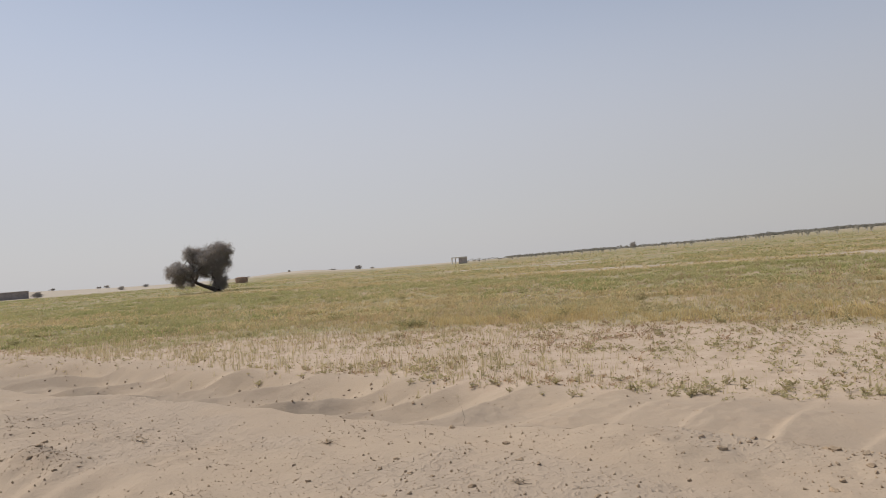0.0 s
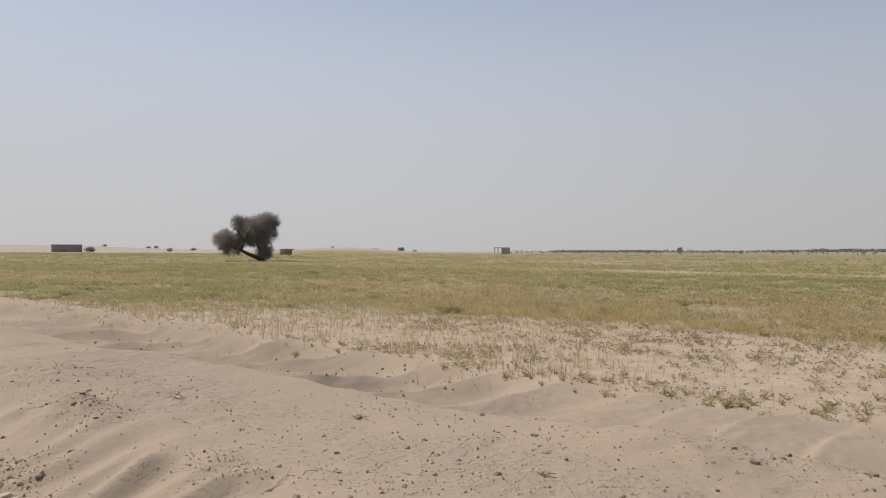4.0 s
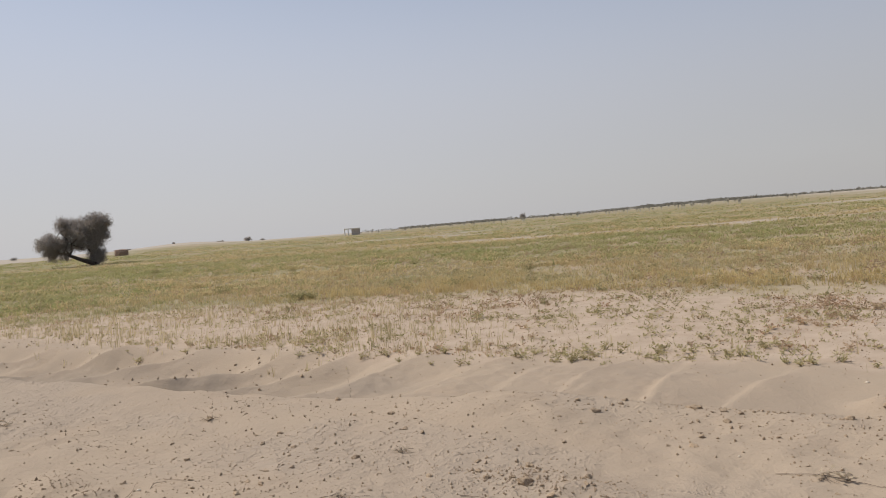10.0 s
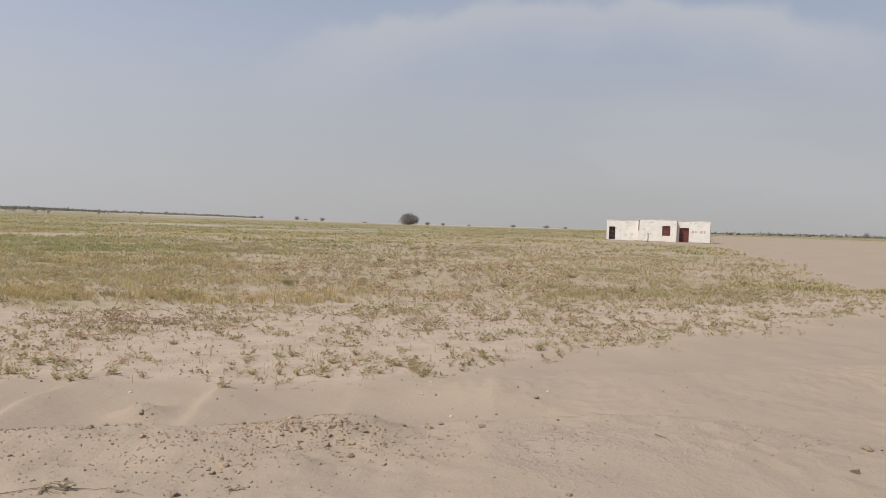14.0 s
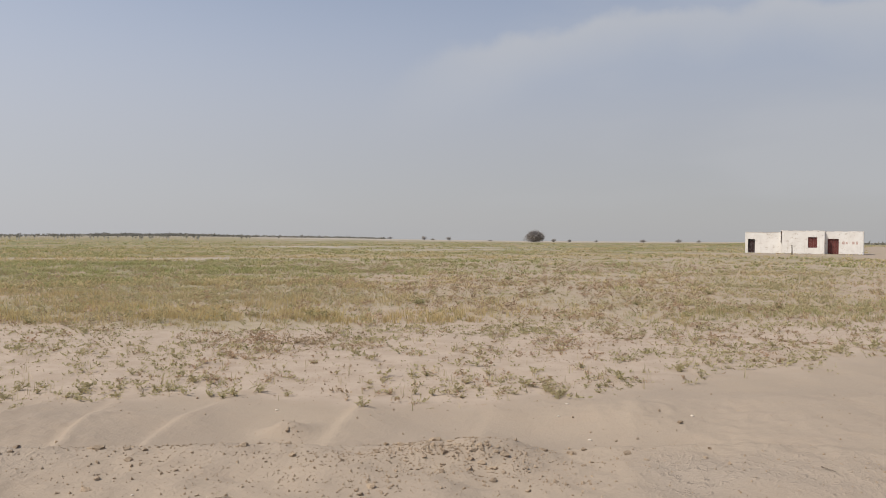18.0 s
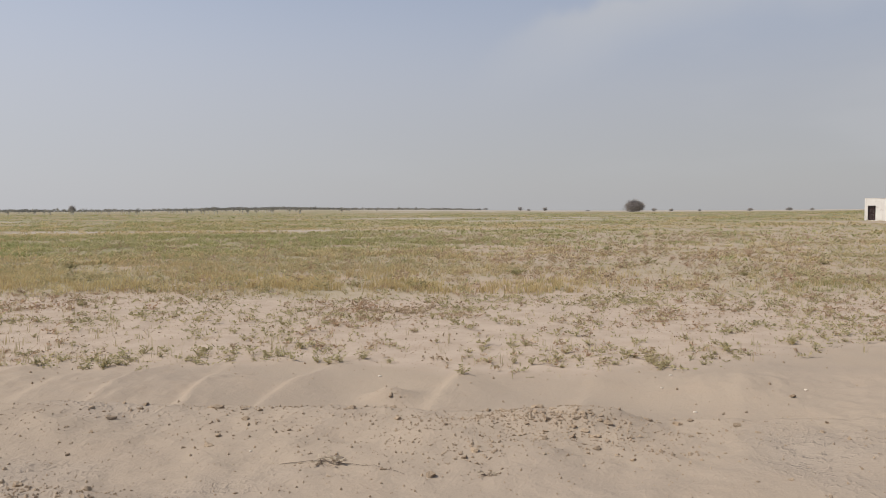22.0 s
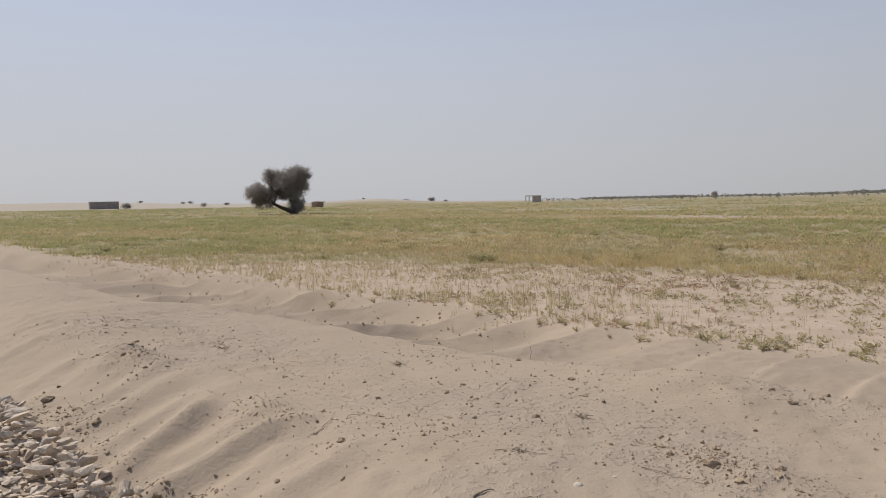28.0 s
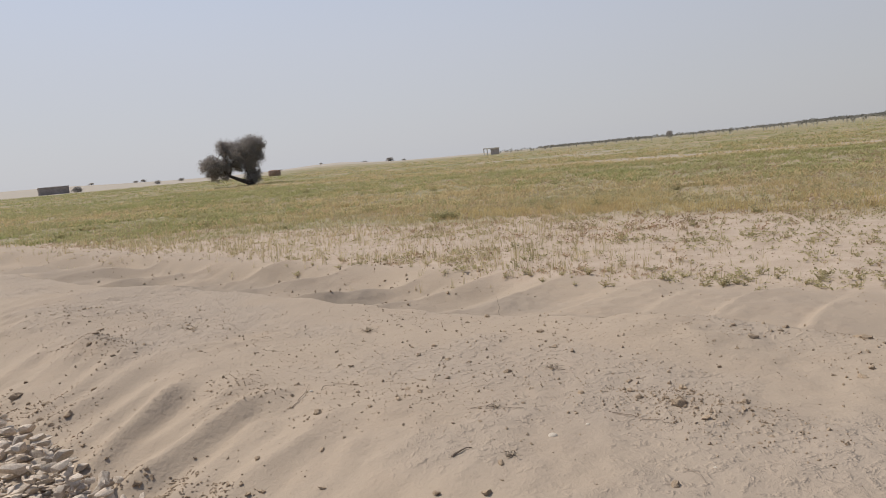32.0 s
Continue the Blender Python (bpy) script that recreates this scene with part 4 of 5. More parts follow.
build_shrub("round_tree", 57.62, 260, 6.6, 4.0, "grey dome-shaped tree standing alone far off", 51, M_LEAF_TREE, 3800, 1.6 + 260 * math.tan(radians(-0.17)), category="tree")
build_shrub("shrub", -27.0, 228, 2.7, 1.6, "pale brown shrub beside the brick hut", 52, M_LEAF_FAR)
build_shrub("shrub", -4.65, 400, 4.4, 2.2, "dark shrub on the skyline", 53, M_LEAF_FAR)
build_shrub("shrub", 16.43, 350, 3.4, 2.7, "dark round shrub above the orchard rows", 54, M_LEAF_FAR)
for k, (az, r, w, h) in enumerate(((-21.75, 260, 2.3, 1.2), (-20.14, 300, 2.4, 0.9), (-26.08, 420, 2.6, 1.1), (-23.15, 440, 3.6, 1.0), (-22.65, 440, 3.4, 1.5), (-12.9, 430, 1.5, 0.6), (-6.65, 420, 4.6, 1.1), (-3.6, 430, 3.0, 0.8), (-9.9, 430, 1.5, 0.7),
                                   (46.41, 450, 3.2, 1.3), (49.1, 420, 3.8, 2.3), (49.75, 430, 2.2, 0.8), (50.97, 420, 3.4, 2.0), (59.1, 300, 2.0, 1.2), (60.3, 330, 1.6, 1.0),
                                   (65.7, 400, 3.4, 1.5), (68.3, 380, 3.8, 1.5), (54.2, 420, 2.6, 0.8), (69.7, 420, 2.6, 1.2), (84.0, 420, 2.6, 1.4), (86.3, 430, 3.0, 1.4), (88.2, 400, 3.2, 1.8), (90.2, 380, 3.6, 2.4), (62.3, 420, 1.6, 1.3))):
    build_shrub("shrub", az, r, w, h, "small haze-paled shrub near the skyline", 60 + k, M_LEAF_FAR, 420, group="scattered shrubs")


# ---- stack of brushwood beside the tree ----
def build_stack(az, r, w, h, seed, label):
    x, y = polar(az, r)
    thing = empty("brushwood_stack", x, y, ground_at(x, y), -az)
    rng = random.Random(seed)
    bm = bmesh.new()
    n = 28
    rings = []
    for k, (t, s) in enumerate(((-0.1, 0.96), (0.15, 1.0), (0.45, 1.03), (0.75, 1.0), (0.93, 0.9), (1.02, 0.55))):
        rings.append([bm.verts.new((math.cos(a) * w / 2 * s * rng.uniform(0.95, 1.05), math.sin(a) * w / 2.4 * s * rng.uniform(0.95, 1.05), h * t * rng.uniform(0.98, 1.02))) for a in (2 * math.pi * i / n for i in range(n))])
    for a, b in zip(rings, rings[1:]):
        for i in range(n):
            bm.faces.new((a[i], a[(i + 1) % n], b[(i + 1) % n], b[i]))
    bm.faces.new(rings[-1])
    part("stack_body", bm, M_STRAW_STACK, thing)
    bm = bmesh.new()
    for _ in range(160):
        a = rng.uniform(0, 2 * math.pi)
        p = Vector((math.cos(a) * w / 2, math.sin(a) * w / 2.4, rng.uniform(0.1, 1.0) * h))
        d = Vector((rng.uniform(-0.4, 0.4), rng.uniform(-0.4, 0.4), rng.uniform(-0.3, 0.25)))
        tube(bm, [p - d * 0.5, p + d], [0.02, 0.008], 4)
    part("sticks", bm, M_STRAW_STACK, thing, "loose sticks at the sides")
    return tagged(thing, label, "stack")


build_stack(-13.45, 181, 2.75, 1.42, 3, "rounded brown brushwood stack in the field")


# ---- orchard of young shrubs along the skyline ----
def build_orchard():
    rng = random.Random(31)
    kinds = []
    for k in range(6):
        thing = empty("young_fruit_shrub", 0, 0, 0)
        h = 1.0
        nr = np.random.default_rng(300 + k)
        lobes = [(nr.uniform(-0.2, 0.2), nr.uniform(-0.2, 0.2), nr.uniform(0.66, 0.98), 0.24, 0.24, 0.17, 1) for _ in range(4)]
        v, f = shrub_meshes(310 + k, lobes, 60, 0.055, M_LEAF_FAR)
        bm = bmesh.new()
        tube(bm, [(0, 0, -0.2), (0.02, 0.0, 0.35), (0.0, 0.03, 0.7)], [0.10, 0.08, 0.04], 5)
        part("trunk", bm, M_PALE_TRUNK, thing, "pale limewashed trunk")
        from_arrays("crown", v, f, M_LEAF_BELT, thing)
        tagged(thing, "young fruit shrub in an orchard row", "shrub", "orchard shrubs")
        kinds.append(thing)
    for k in range(330):
        t = k / 330
        az = 4.0 + 28.5 * t + rng.uniform(-0.12, 0.12)
        r = 212 + 24 * int(rng.random() * 7) + rng.uniform(-3, 3)
        if az > 22 and rng.random() < 0.15:
            az += rng.uniform(2, 8)
        s = rng.uniform(0.75, 1.3) * (0.75 if az < 15 else 1.0)
        x, y = polar(az, r)
        m = pose(x, y, ground_at(x, y), 0, 0, rng.uniform(0, 360)) @ Matrix.Diagonal((s * rng.uniform(0.8, 1.2), s, s, 1))
        src = kinds[k % 6]
        if k < 6:
            src.matrix_basis = m
        else:
            ob = copy_thing(src, Matrix())
            ob.matrix_basis = m


build_orchard()


def build_far_hedge():
    """The dark unbroken belt of low trees behind the orchard, too far to count."""
    rng = np.random.default_rng(77)
    m = 1500
    az = np.concatenate([rng.uniform(7, 15, m // 4), rng.uniform(14, 24, m // 20), rng.normal(28, 2.6, m // 2), rng.uniform(32, 46, m // 6), rng.uniform(80, 104, m // 6)])
    r = np.where(az > 60, rng.uniform(300, 420, len(az)), rng.uniform(400, 470, len(az)))
    lump = 0.5 + 0.5 * vnoise(az * 2.2, az * 0, 5)
    h = (0.4 + 2.0 * lump * rng.random(len(az))) * np.interp(az, (7, 9, 14, 17, 23, 26, 31, 34, 46, 80), (0.2, 0.35, 0.35, 0.1, 0.15, 0.65, 0.65, 0.3, 0.1, 0.28))
    x, y = r * np.sin(np.radians(az)), r * np.cos(np.radians(az))
    z = terrain(x, y)
    quads = []
    for k in range(14):
        c = np.stack([x + rng.normal(scale=0.8, size=len(x)), y + rng.normal(scale=0.8, size=len(x)), z + h * rng.random(len(x))], 1)
        a = rng.normal(size=(len(x), 3)) * 0.55
        b = rng.normal(size=(len(x), 3)) * 0.4
        quads.append(np.stack([c - a, c + b, c + a, c - b], 1))
    v = np.concatenate(quads).reshape(-1, 3)
    ob = from_arrays("far_tree_belt", v, np.arange(len(v)).reshape(-1, 4), M_LEAF_BELT)
    tagged(ob, "dark low belt of trees along the skyline", "trees", kind="stuff")


build_far_hedge()


# ---- grass, weeds ----
def blades(rng, count, height, spread_r, lean, width, bend=0.35):
    """One tuft as triangles: each blade two quads tapering to a tip. Returns (verts n,3 ; faces n,3)."""
    vs, fs = [], []
    for k in range(count):
        a = rng.uniform(0, 2 * math.pi)
        base = np.array([math.cos(a), math.sin(a), 0]) * spread_r * math.sqrt(rng.random())
        d = np.array([math.cos(a + rng.uniform(-1, 1)), math.sin(a + rng.uniform(-1, 1)), 0]) * lean * rng.uniform(0.3, 1.3)
        h = height * rng.uniform(0.55, 1.15)
        side = np.array([-d[1], d[0], 0])
        side = side / (np.linalg.norm(side) + 1e-9) * width * 0.5
        p0, p1 = base, base + d * 0.4 * h + np.array([0, 0, h * 0.6])
        p2 = base + d * h * (1 + bend) + np.array([0, 0, h * (1 - 0.3 * bend)])
        n = len(vs)
        vs += [p0 - side, p0 + side, p1 - side * 0.8, p1 + side * 0.8, p2]
        fs += [(n, n + 1, n + 3), (n, n + 3, n + 2), (n + 2, n + 3, n + 4)]
    return np.array(vs), np.array(fs)


def leafy(rng, stems, height, leaf, count):
    """A weed: thin stems with small leaves along them."""
    vs, fs = [], []
    for _ in range(stems):
        a = rng.uniform(0, 2 * math.pi)
        lean = rng.uniform(0.2, 1.9)
        h = height * rng.uniform(0.5, 1.2)
        d = np.array([math.cos(a) * lean, math.sin(a) * lean, 1.0])
        d = d / np.linalg.norm(d) * h
        side = np.array([-d[1], d[0], 0])
        side = side / (np.linalg.norm(side) + 1e-9) * 0.004
        n = len(vs)
        vs += [-side, side, d]
        fs += [(n, n + 1, n + 2)]
        for k in range(count):
            c = d * rng.uniform(0.25, 1.0)
            e = np.array([rng.normal(), rng.normal(), rng.uniform(-0.2, 0.8)])
            e = e / np.linalg.norm(e) * leaf * rng.uniform(0.6, 1.4)
            s = np.cross(e, [rng.normal(), rng.normal(), rng.normal()])
            s = s / (np.linalg.norm(s) + 1e-9) * leaf * 0.22
            n = len(vs)
            vs += [c, c + e * 0.5 + s, c + e, c + e * 0.5 - s]
            fs += [(n, n + 1, n + 2), (n, n + 2, n + 3)]
    return np.array(vs), np.array(fs)


def sow(name, protos, x, y, scale, rng, material, label, category):
    """Many tufts as one mesh of kind stuff."""
    z = terrain(x, y)
    turn = rng.uniform(0, 2 * math.pi, len(x))
    which = rng.integers(0, len(protos), len(x))
    all_v, all_f, base = [], [], 0
    for k, (v, f) in enumerate(protos):
        i = np.nonzero(which == k)[0]
        if not len(i):
            continue
        c, s = np.cos(turn[i])[:, None], np.sin(turn[i])[:, None]
        q = scale[i][:, None]
        vx = (v[None, :, 0] * c - v[None, :, 1] * s) * q + x[i][:, None]
        vy = (v[None, :, 0] * s + v[None, :, 1] * c) * q + y[i][:, None]
        vz = v[None, :, 2] * q + z[i][:, None] - 0.01
        all_v.append(np.stack([vx, vy, vz], -1).reshape(-1, 3))
        all_f.append((f[None] + (np.arange(len(i)) * len(v))[:, None, None]).reshape(-1, 3) + base)
        base += len(i) * len(v)
    ob = from_arrays(name, np.concatenate(all_v), np.concatenate(all_f), material)
    return tagged(ob, label, category, kind="stuff")


def scatter(rng, count, r0, r1, az0=-38.0, az1=100.0, power=2.0):
    """Places in a sector of the plain, evenly over its area where power is 2."""
    az = np.radians(rng.uniform(az0, az1, count))
    r = (r0 ** power + (r1 ** power - r0 ** power) * rng.random(count)) ** (1 / power)
    return r * np.sin(az), r * np.cos(az)


def green_share(x, y):
    """Where the field is green rather than straw-coloured, 0 to 1."""
    w = 0.5 * x + 0.866 * y + 4 * vnoise(x / 15, y / 15, 55)
    r, az = np.hypot(x, y), np.degrees(np.arctan2(x, y))
    band = step(31, 41, w) * (1 - step(64, 68, w)) + 0.6 * step(73, 78, w)
    left = step(-8, -20, az) * step(22, 28, r) * (1 - 0.6 * step(38, 60, r))
    right = step(52, 75, az)
    band = band * (1 - 0.35 * step(-14, -6, az) * (1 - step(8, 18, az)))
    g = np.clip(band * (1 - 0.45 * right) + 1.0 * left, 0, 1) * 0.9 + 0.30 * vnoise(x / 5, y / 5, 56) + 0.05
    return np.clip(g, 0.03, 0.95)


def creeping(rng, arms, reach, leaf, count):
    """A low weed that spreads over the sand: short arms lying near the ground, set with small leaves."""
    vs, fs = [], []
    for k in range(arms):
        a = rng.uniform(0, 2 * math.pi)
        long = reach * rng.uniform(0.45, 1.15)
        rise = rng.uniform(0.08, 0.75)
        tip = np.array([math.cos(a) * long, math.sin(a) * long, long * rise])
        side = np.array([-math.sin(a), math.cos(a), 0]) * 0.0035
        n = len(vs)
        vs += [-side, side, tip]
        fs += [(n, n + 1, n + 2)]
        for j in range(count):
            t = rng.uniform(0.2, 1.05)
            c = tip * t + np.array([0, 0, 0.012])
            e = np.array([rng.normal() + math.cos(a) * 0.5, rng.normal() + math.sin(a) * 0.5, rng.uniform(0.0, 1.3)])
            e = e / np.linalg.norm(e) * leaf * rng.uniform(0.6, 1.4)
            q = np.cross(e, [rng.normal(), rng.normal(), rng.normal()])
            q = q / (np.linalg.norm(q) + 1e-9) * leaf * 0.26
            n = len(vs)
            vs += [c, c + e * 0.5 + q, c + e, c + e * 0.5 - q]
            fs += [(n, n + 1, n + 2), (n, n + 2, n + 3)]
    return np.array(vs), np.array(fs)


def azimuth(x, y):
    return np.degrees(np.arctan2(x, y))


def build_growth():
    rng = np.random.default_rng(5)
    fine_green = [blades(rng, 12, 0.19, 0.13, 0.65, 0.013) for _ in range(7)]
    fine_straw = [blades(rng, 11, 0.20, 0.12, 0.5, 0.011) for _ in range(7)]
    wide_green = [blades(rng, 5, 0.20, 0.30, 1.0, 0.058) for _ in range(6)]
    wide_straw = [blades(rng, 5, 0.20, 0.28, 0.9, 0.054) for _ in range(6)]
    far_any = [blades(rng, 6, 0.22, 0.6, 1.4, 0.12) for _ in range(5)]
    mats = [creeping(rng, int(rng.integers(3, 7)), 0.10, 0.034, 5) for _ in range(16)]
    sprigs = [creeping(rng, int(rng.integers(2, 4)), 0.07, 0.030, 4) for _ in range(12)]
    bushy = [leafy(rng, 6, 0.22, 0.055, 5) for _ in range(8)]
    stalks = [blades(rng, int(rng.integers(2, 6)), 0.26, 0.05, 0.25, 0.010, 0.15) for _ in range(10)]

    # thick field
    x, y = scatter(rng, 170000, 13, 110, power=1.2)
    az, r = azimuth(x, y), np.hypot(x, y)
    tufted = vnoise(x / 1.1, y / 1.1, 61) + 0.5 * vnoise(x / 3.4, y / 3.4, 62)
    thick = np.clip(0.60 + 0.55 * tufted, np.interp(az, (-40, -8, 25, 50), (0.75, 0.5, 0.3, 0.06)), 1)
    ragged = np.interp(az, (-40, 30, 55, 100), (1.0, 1.0, 0.50, 0.45))
    bank_side = step(60, 75, az) * (1 - step(3.0, 6.5, (x + y) * S2 - np.interp((x - y) * S2, FIELD_U, FIELD_V)))
    keep = rng.random(len(x)) < dense_grass(x, y) * (1 - 0.75 * step(60, 110, r)) * np.maximum(thick, 0.85 * bank_side) * np.maximum(ragged, bank_side) * (1 - 0.85 * pale_strip(x, y))
    x, y, az, r, tufted, bank_side = x[keep], y[keep], az[keep], r[keep], tufted[keep], bank_side[keep]
    g = rng.random(len(x)) < np.maximum(green_share(x, y), 0.5 * bank_side)
    near = r < 32
    low = (0.78 + 0.34 * tufted) * np.interp(az, (-40, 30, 60, 100), (1.08, 1.0, 0.72, 0.68)) * (1 + 0.35 * bank_side)
    for sel, protos, mat, name, label in ((g & near, fine_green, M_GREEN, "green_grass", "short olive green grass tufts on sand"), (~g & near, fine_straw, M_STRAW, "dry_grass", "dry straw-coloured grass tufts on sand"),
                                          (g & ~near, wide_green, M_GREEN, "green_field_growth", "thick green growth across the field"), (~g & ~near, wide_straw, M_STRAW, "dry_field_growth", "thick dry growth across the field")):
        n = int(sel.sum())
        sow(name, protos, x[sel], y[sel], rng.uniform(0.65, 1.3, n) * low[sel].clip(0.4, 1.6), rng, mat, label, "grass")
    # farther field
    x, y = scatter(rng, 44000, 45, 225, power=1.3)
    keep = rng.random(len(x)) < (1 - bare_sand(x, y)) * (1 - 0.85 * step(110, 190, 0.5 * x + 0.866 * y)) * step(45, 90, np.hypot(x, y)) * np.clip(0.5 + 0.8 * vnoise(x / 7, y / 7, 63), 0.05, 1) * (1 - 0.9 * pale_strip(x, y))
    x, y = x[keep], y[keep]
    g = rng.random(len(x)) < green_share(x, y)
    for sel, mat, name in ((g, M_GREEN, "far_green_growth"), (~g, M_STRAW, "far_dry_growth")):
        n = int(sel.sum())
        sow(name, far_any, x[sel], y[sel], rng.uniform(0.5, 1.25, n), rng, mat, "low growth across the far field", "grass")
    # leafy weeds among the grass, thicker where the growth is ragged
    x, y = scatter(rng, 22000, 13, 60, power=1.4)
    az = azimuth(x, y)
    keep = rng.random(len(x)) < dense_grass(x, y) * np.clip(0.45 + 0.9 * vnoise(x / 1.7, y / 1.7, 68), 0.03, 1) * np.interp(az, (-40, 0, 45), (0.25, 0.4, 1.0))
    x, y = x[keep], y[keep]
    brown = rng.random(len(x)) < np.clip(0.25 + 0.7 * step(38, 50, azimuth(x, y)) * (1 - step(64, 76, azimuth(x, y))) + 0.5 * vnoise(x / 6, y / 6, 67), 0, 0.85)
    size = rng.gamma(5.0, 0.2, len(x)).clip(0.4, 2.0)
    sow("field_weeds", bushy, x[~brown], y[~brown], size[~brown], rng, M_WEED, "leafy olive weeds among the dry grass", "weeds")
    sow("brown_field_weeds", bushy, x[brown], y[brown], size[brown], rng, M_BROWN_WEED, "withered reddish brown weeds among the grass", "weeds")
    # low growth on the sand before the field: creeping weeds, sprigs, stalks
    x, y = scatter(rng, 150000, 9, 40, power=1.6)
    az = azimuth(x, y)
    gather = vnoise(x / 0.45, y / 0.45, 65) + 0.7 * vnoise(x / 1.6, y / 1.6, 66) + 0.5 * vnoise(x / 4, y / 4, 64)
    open_sand = (1 - bare_sand(x, y)) * (1 - 0.6 * dense_grass(x, y))
    keep = rng.random(len(x)) < open_sand * np.clip(0.40 + 0.50 * gather, 0.05, 1) * np.interp(az, (-40, -10, 10, 45, 100), (0.7, 1.0, 1.1, 1.0, 0.7)) * np.interp(np.hypot(x, y), (10, 12.5, 15), (0.30, 0.70, 1.0))
    x, y, az, gather = x[keep], y[keep], az[keep], gather[keep]
    spreading = rng.random(len(x)) < np.interp(az, (-40, -5, 10, 30), (0.06, 0.10, 0.30, 0.34)) * np.clip(0.7 + 0.4 * gather, 0.3, 1)
    brown = rng.random(len(x)) < np.clip(0.30 + 0.6 * vnoise(x / 2.5, y / 2.5, 60), 0.08, 0.8)
    for sel, protos, mat, name, label in ((spreading & ~brown, mats, M_WEED, "creeping_weeds", "dull green weeds spreading low over sand"), (spreading & brown, mats, M_BROWN_WEED, "withered_weeds", "withered brown weeds lying over sand"),
                                          (~spreading & ~brown, sprigs, M_WEED, "weed_sprigs", "small dull green sprigs dotted over sand"), (~spreading & brown, sprigs, M_BROWN_WEED, "withered_sprigs", "small withered sprigs dotted over sand")):
        n = int(sel.sum())
        sow(name, protos, x[sel], y[sel], rng.gamma(3.2, 0.28, n).clip(0.3, 2.0), rng, mat, label, "weeds")
    x, y = scatter(rng, 68000, 9, 38, power=1.7)
    az = azimuth(x, y)
    keep = rng.random(len(x)) < (1 - bare_sand(x, y)) * (1 - 0.6 * dense_grass(x, y)) * np.clip(0.5 + 0.5 * vnoise(x / 0.5, y / 0.5, 65) + 0.4 * vnoise(x / 3, y / 3, 66), 0.04, 1) * np.interp(az, (-40, 0, 14, 30, 100), (1.0, 0.95, 0.42, 0.11, 0.15))
    x, y, az = x[keep], y[keep], az[keep]
    sow("dry_stalks", stalks, x, y, rng.uniform(0.4, 1.15, len(x)) * np.interp(az, (-40, 5, 20), (1.05, 0.95, 0.65)), rng, M_STALK, "thin dry stalks standing on sand", "weeds")

    # golden straw standing along the front of the field
    u = rng.uniform(-22, 8, 3600)
    v = np.interp(u, FIELD_U, FIELD_V) + 0.3 + 0.8 * vnoise(u / 2.2, 0 * u, 73) + rng.gamma(2.0, 1.5, len(u))
    keep = (vnoise(u / 1.6, v / 1.6, 69) + 0.4 * vnoise(u / 0.5, v / 0.5, 70) > rng.uniform(-0.5, 0.6, len(u))) & (u > -18 + rng.normal(scale=2.0, size=len(u))) & (u < -2 + rng.gamma(2.0, 2.0, len(u)))
    u, v = u[keep], v[keep]
    sow("straw_edge", fine_straw, (u + v) * S2, (v - u) * S2, rng.uniform(0.8, 1.5, len(u)), rng, M_GOLD, "golden dry straw along the front of the field", "grass")
    # dry tufts along the bench of the ditch
    u = np.concatenate([rng.uniform(-34, -22, 70), rng.uniform(-22, -8, 26)])
    v = np.interp(u, (-35, -27, -22, -15, -8), (7.7, 8.0, 8.6, 9.0, 9.1)) + rng.normal(scale=0.25, size=len(u))
    sow("bench_tufts", stalks + mats[:6], (u + v) * S2, (v - u) * S2, rng.uniform(0.5, 1.1, len(u)), rng, M_STALK, "dry pale brown tufts along the edge of the ditch", "weeds")


build_growth()


# ---- clods, stones, sticks on the bank ----
def rock_mesh(name, seed, material, detail=2, rough=0.28, flat=0.7, facets=False, long=1.0):
    """A broken lump: an icosphere pushed in and out, flattened."""
    rng = random.Random(seed)
    bm = bmesh.new()
    bmesh.ops.create_icosphere(bm, subdivisions=detail, radius=0.5)
    off = Vector((rng.uniform(0, 50), rng.uniform(0, 50), rng.uniform(0, 50)))
    stretch = Vector((long * rng.uniform(0.8, 1.25), rng.uniform(0.7, 1.0), flat * rng.uniform(0.8, 1.15)))
    if facets:
        for _ in range(18):
            nrm = Vector((rng.gauss(0, 1), rng.gauss(0, 1), rng.gauss(0, 1))).normalized()
            d = rng.uniform(0.17, 0.36)
            for v in bm.verts:
                over = v.co.dot(nrm) - d
                if over > 0:
                    v.co -= nrm * over
    for v in bm.verts:
        k = 1 + rough * noise.noise(v.co * 2.6 + off) + 0.5 * rough * noise.noise(v.co * 6.0 + off)
        v.co = Vector(c * k * s for c, s in zip(v.co, stretch))
    me = bpy.data.meshes.new(name)
    bm.to_mesh(me)
    bm.free()
    me.materials.append(material)
    return me


CLOD_MESHES = [rock_mesh("earth_clod", 400 + k, M_CLOD, 2, 0.65, 0.66, k % 2 == 0) for k in range(10)]
FINE_CLODS = [rock_mesh("earth_clod", 420 + k, M_CLOD, 3, 0.50, 0.66, True) for k in range(6)]
ROCK_MESHES = [rock_mesh("stone", 430 + k, M_ROCK, 2, 0.05, 0.60, True, 1.45) for k in range(10)]
PEBBLE_MESHES = [rock_mesh("pebble", 460 + k, M_PEBBLE, 2, 0.15, 0.6) for k in range(3)]


def lay(name, me, x, y, size, turn, tilt, label="", category="", group="", sink=0.22, parent=None, lift=0.0):
    """A stone or clod half sunk in the ground at a place of the plan."""
    ob = new(name, me)
    ob.matrix_basis = pose(x, y, ground_at(x, y) + lift + size * (0.28 - sink), tilt, tilt * 0.6, turn) @ Matrix.Diagonal((size, size, size, 1))
    if parent:
        ob.parent = parent
    else:
        tagged(ob, label, category, group)
    return ob


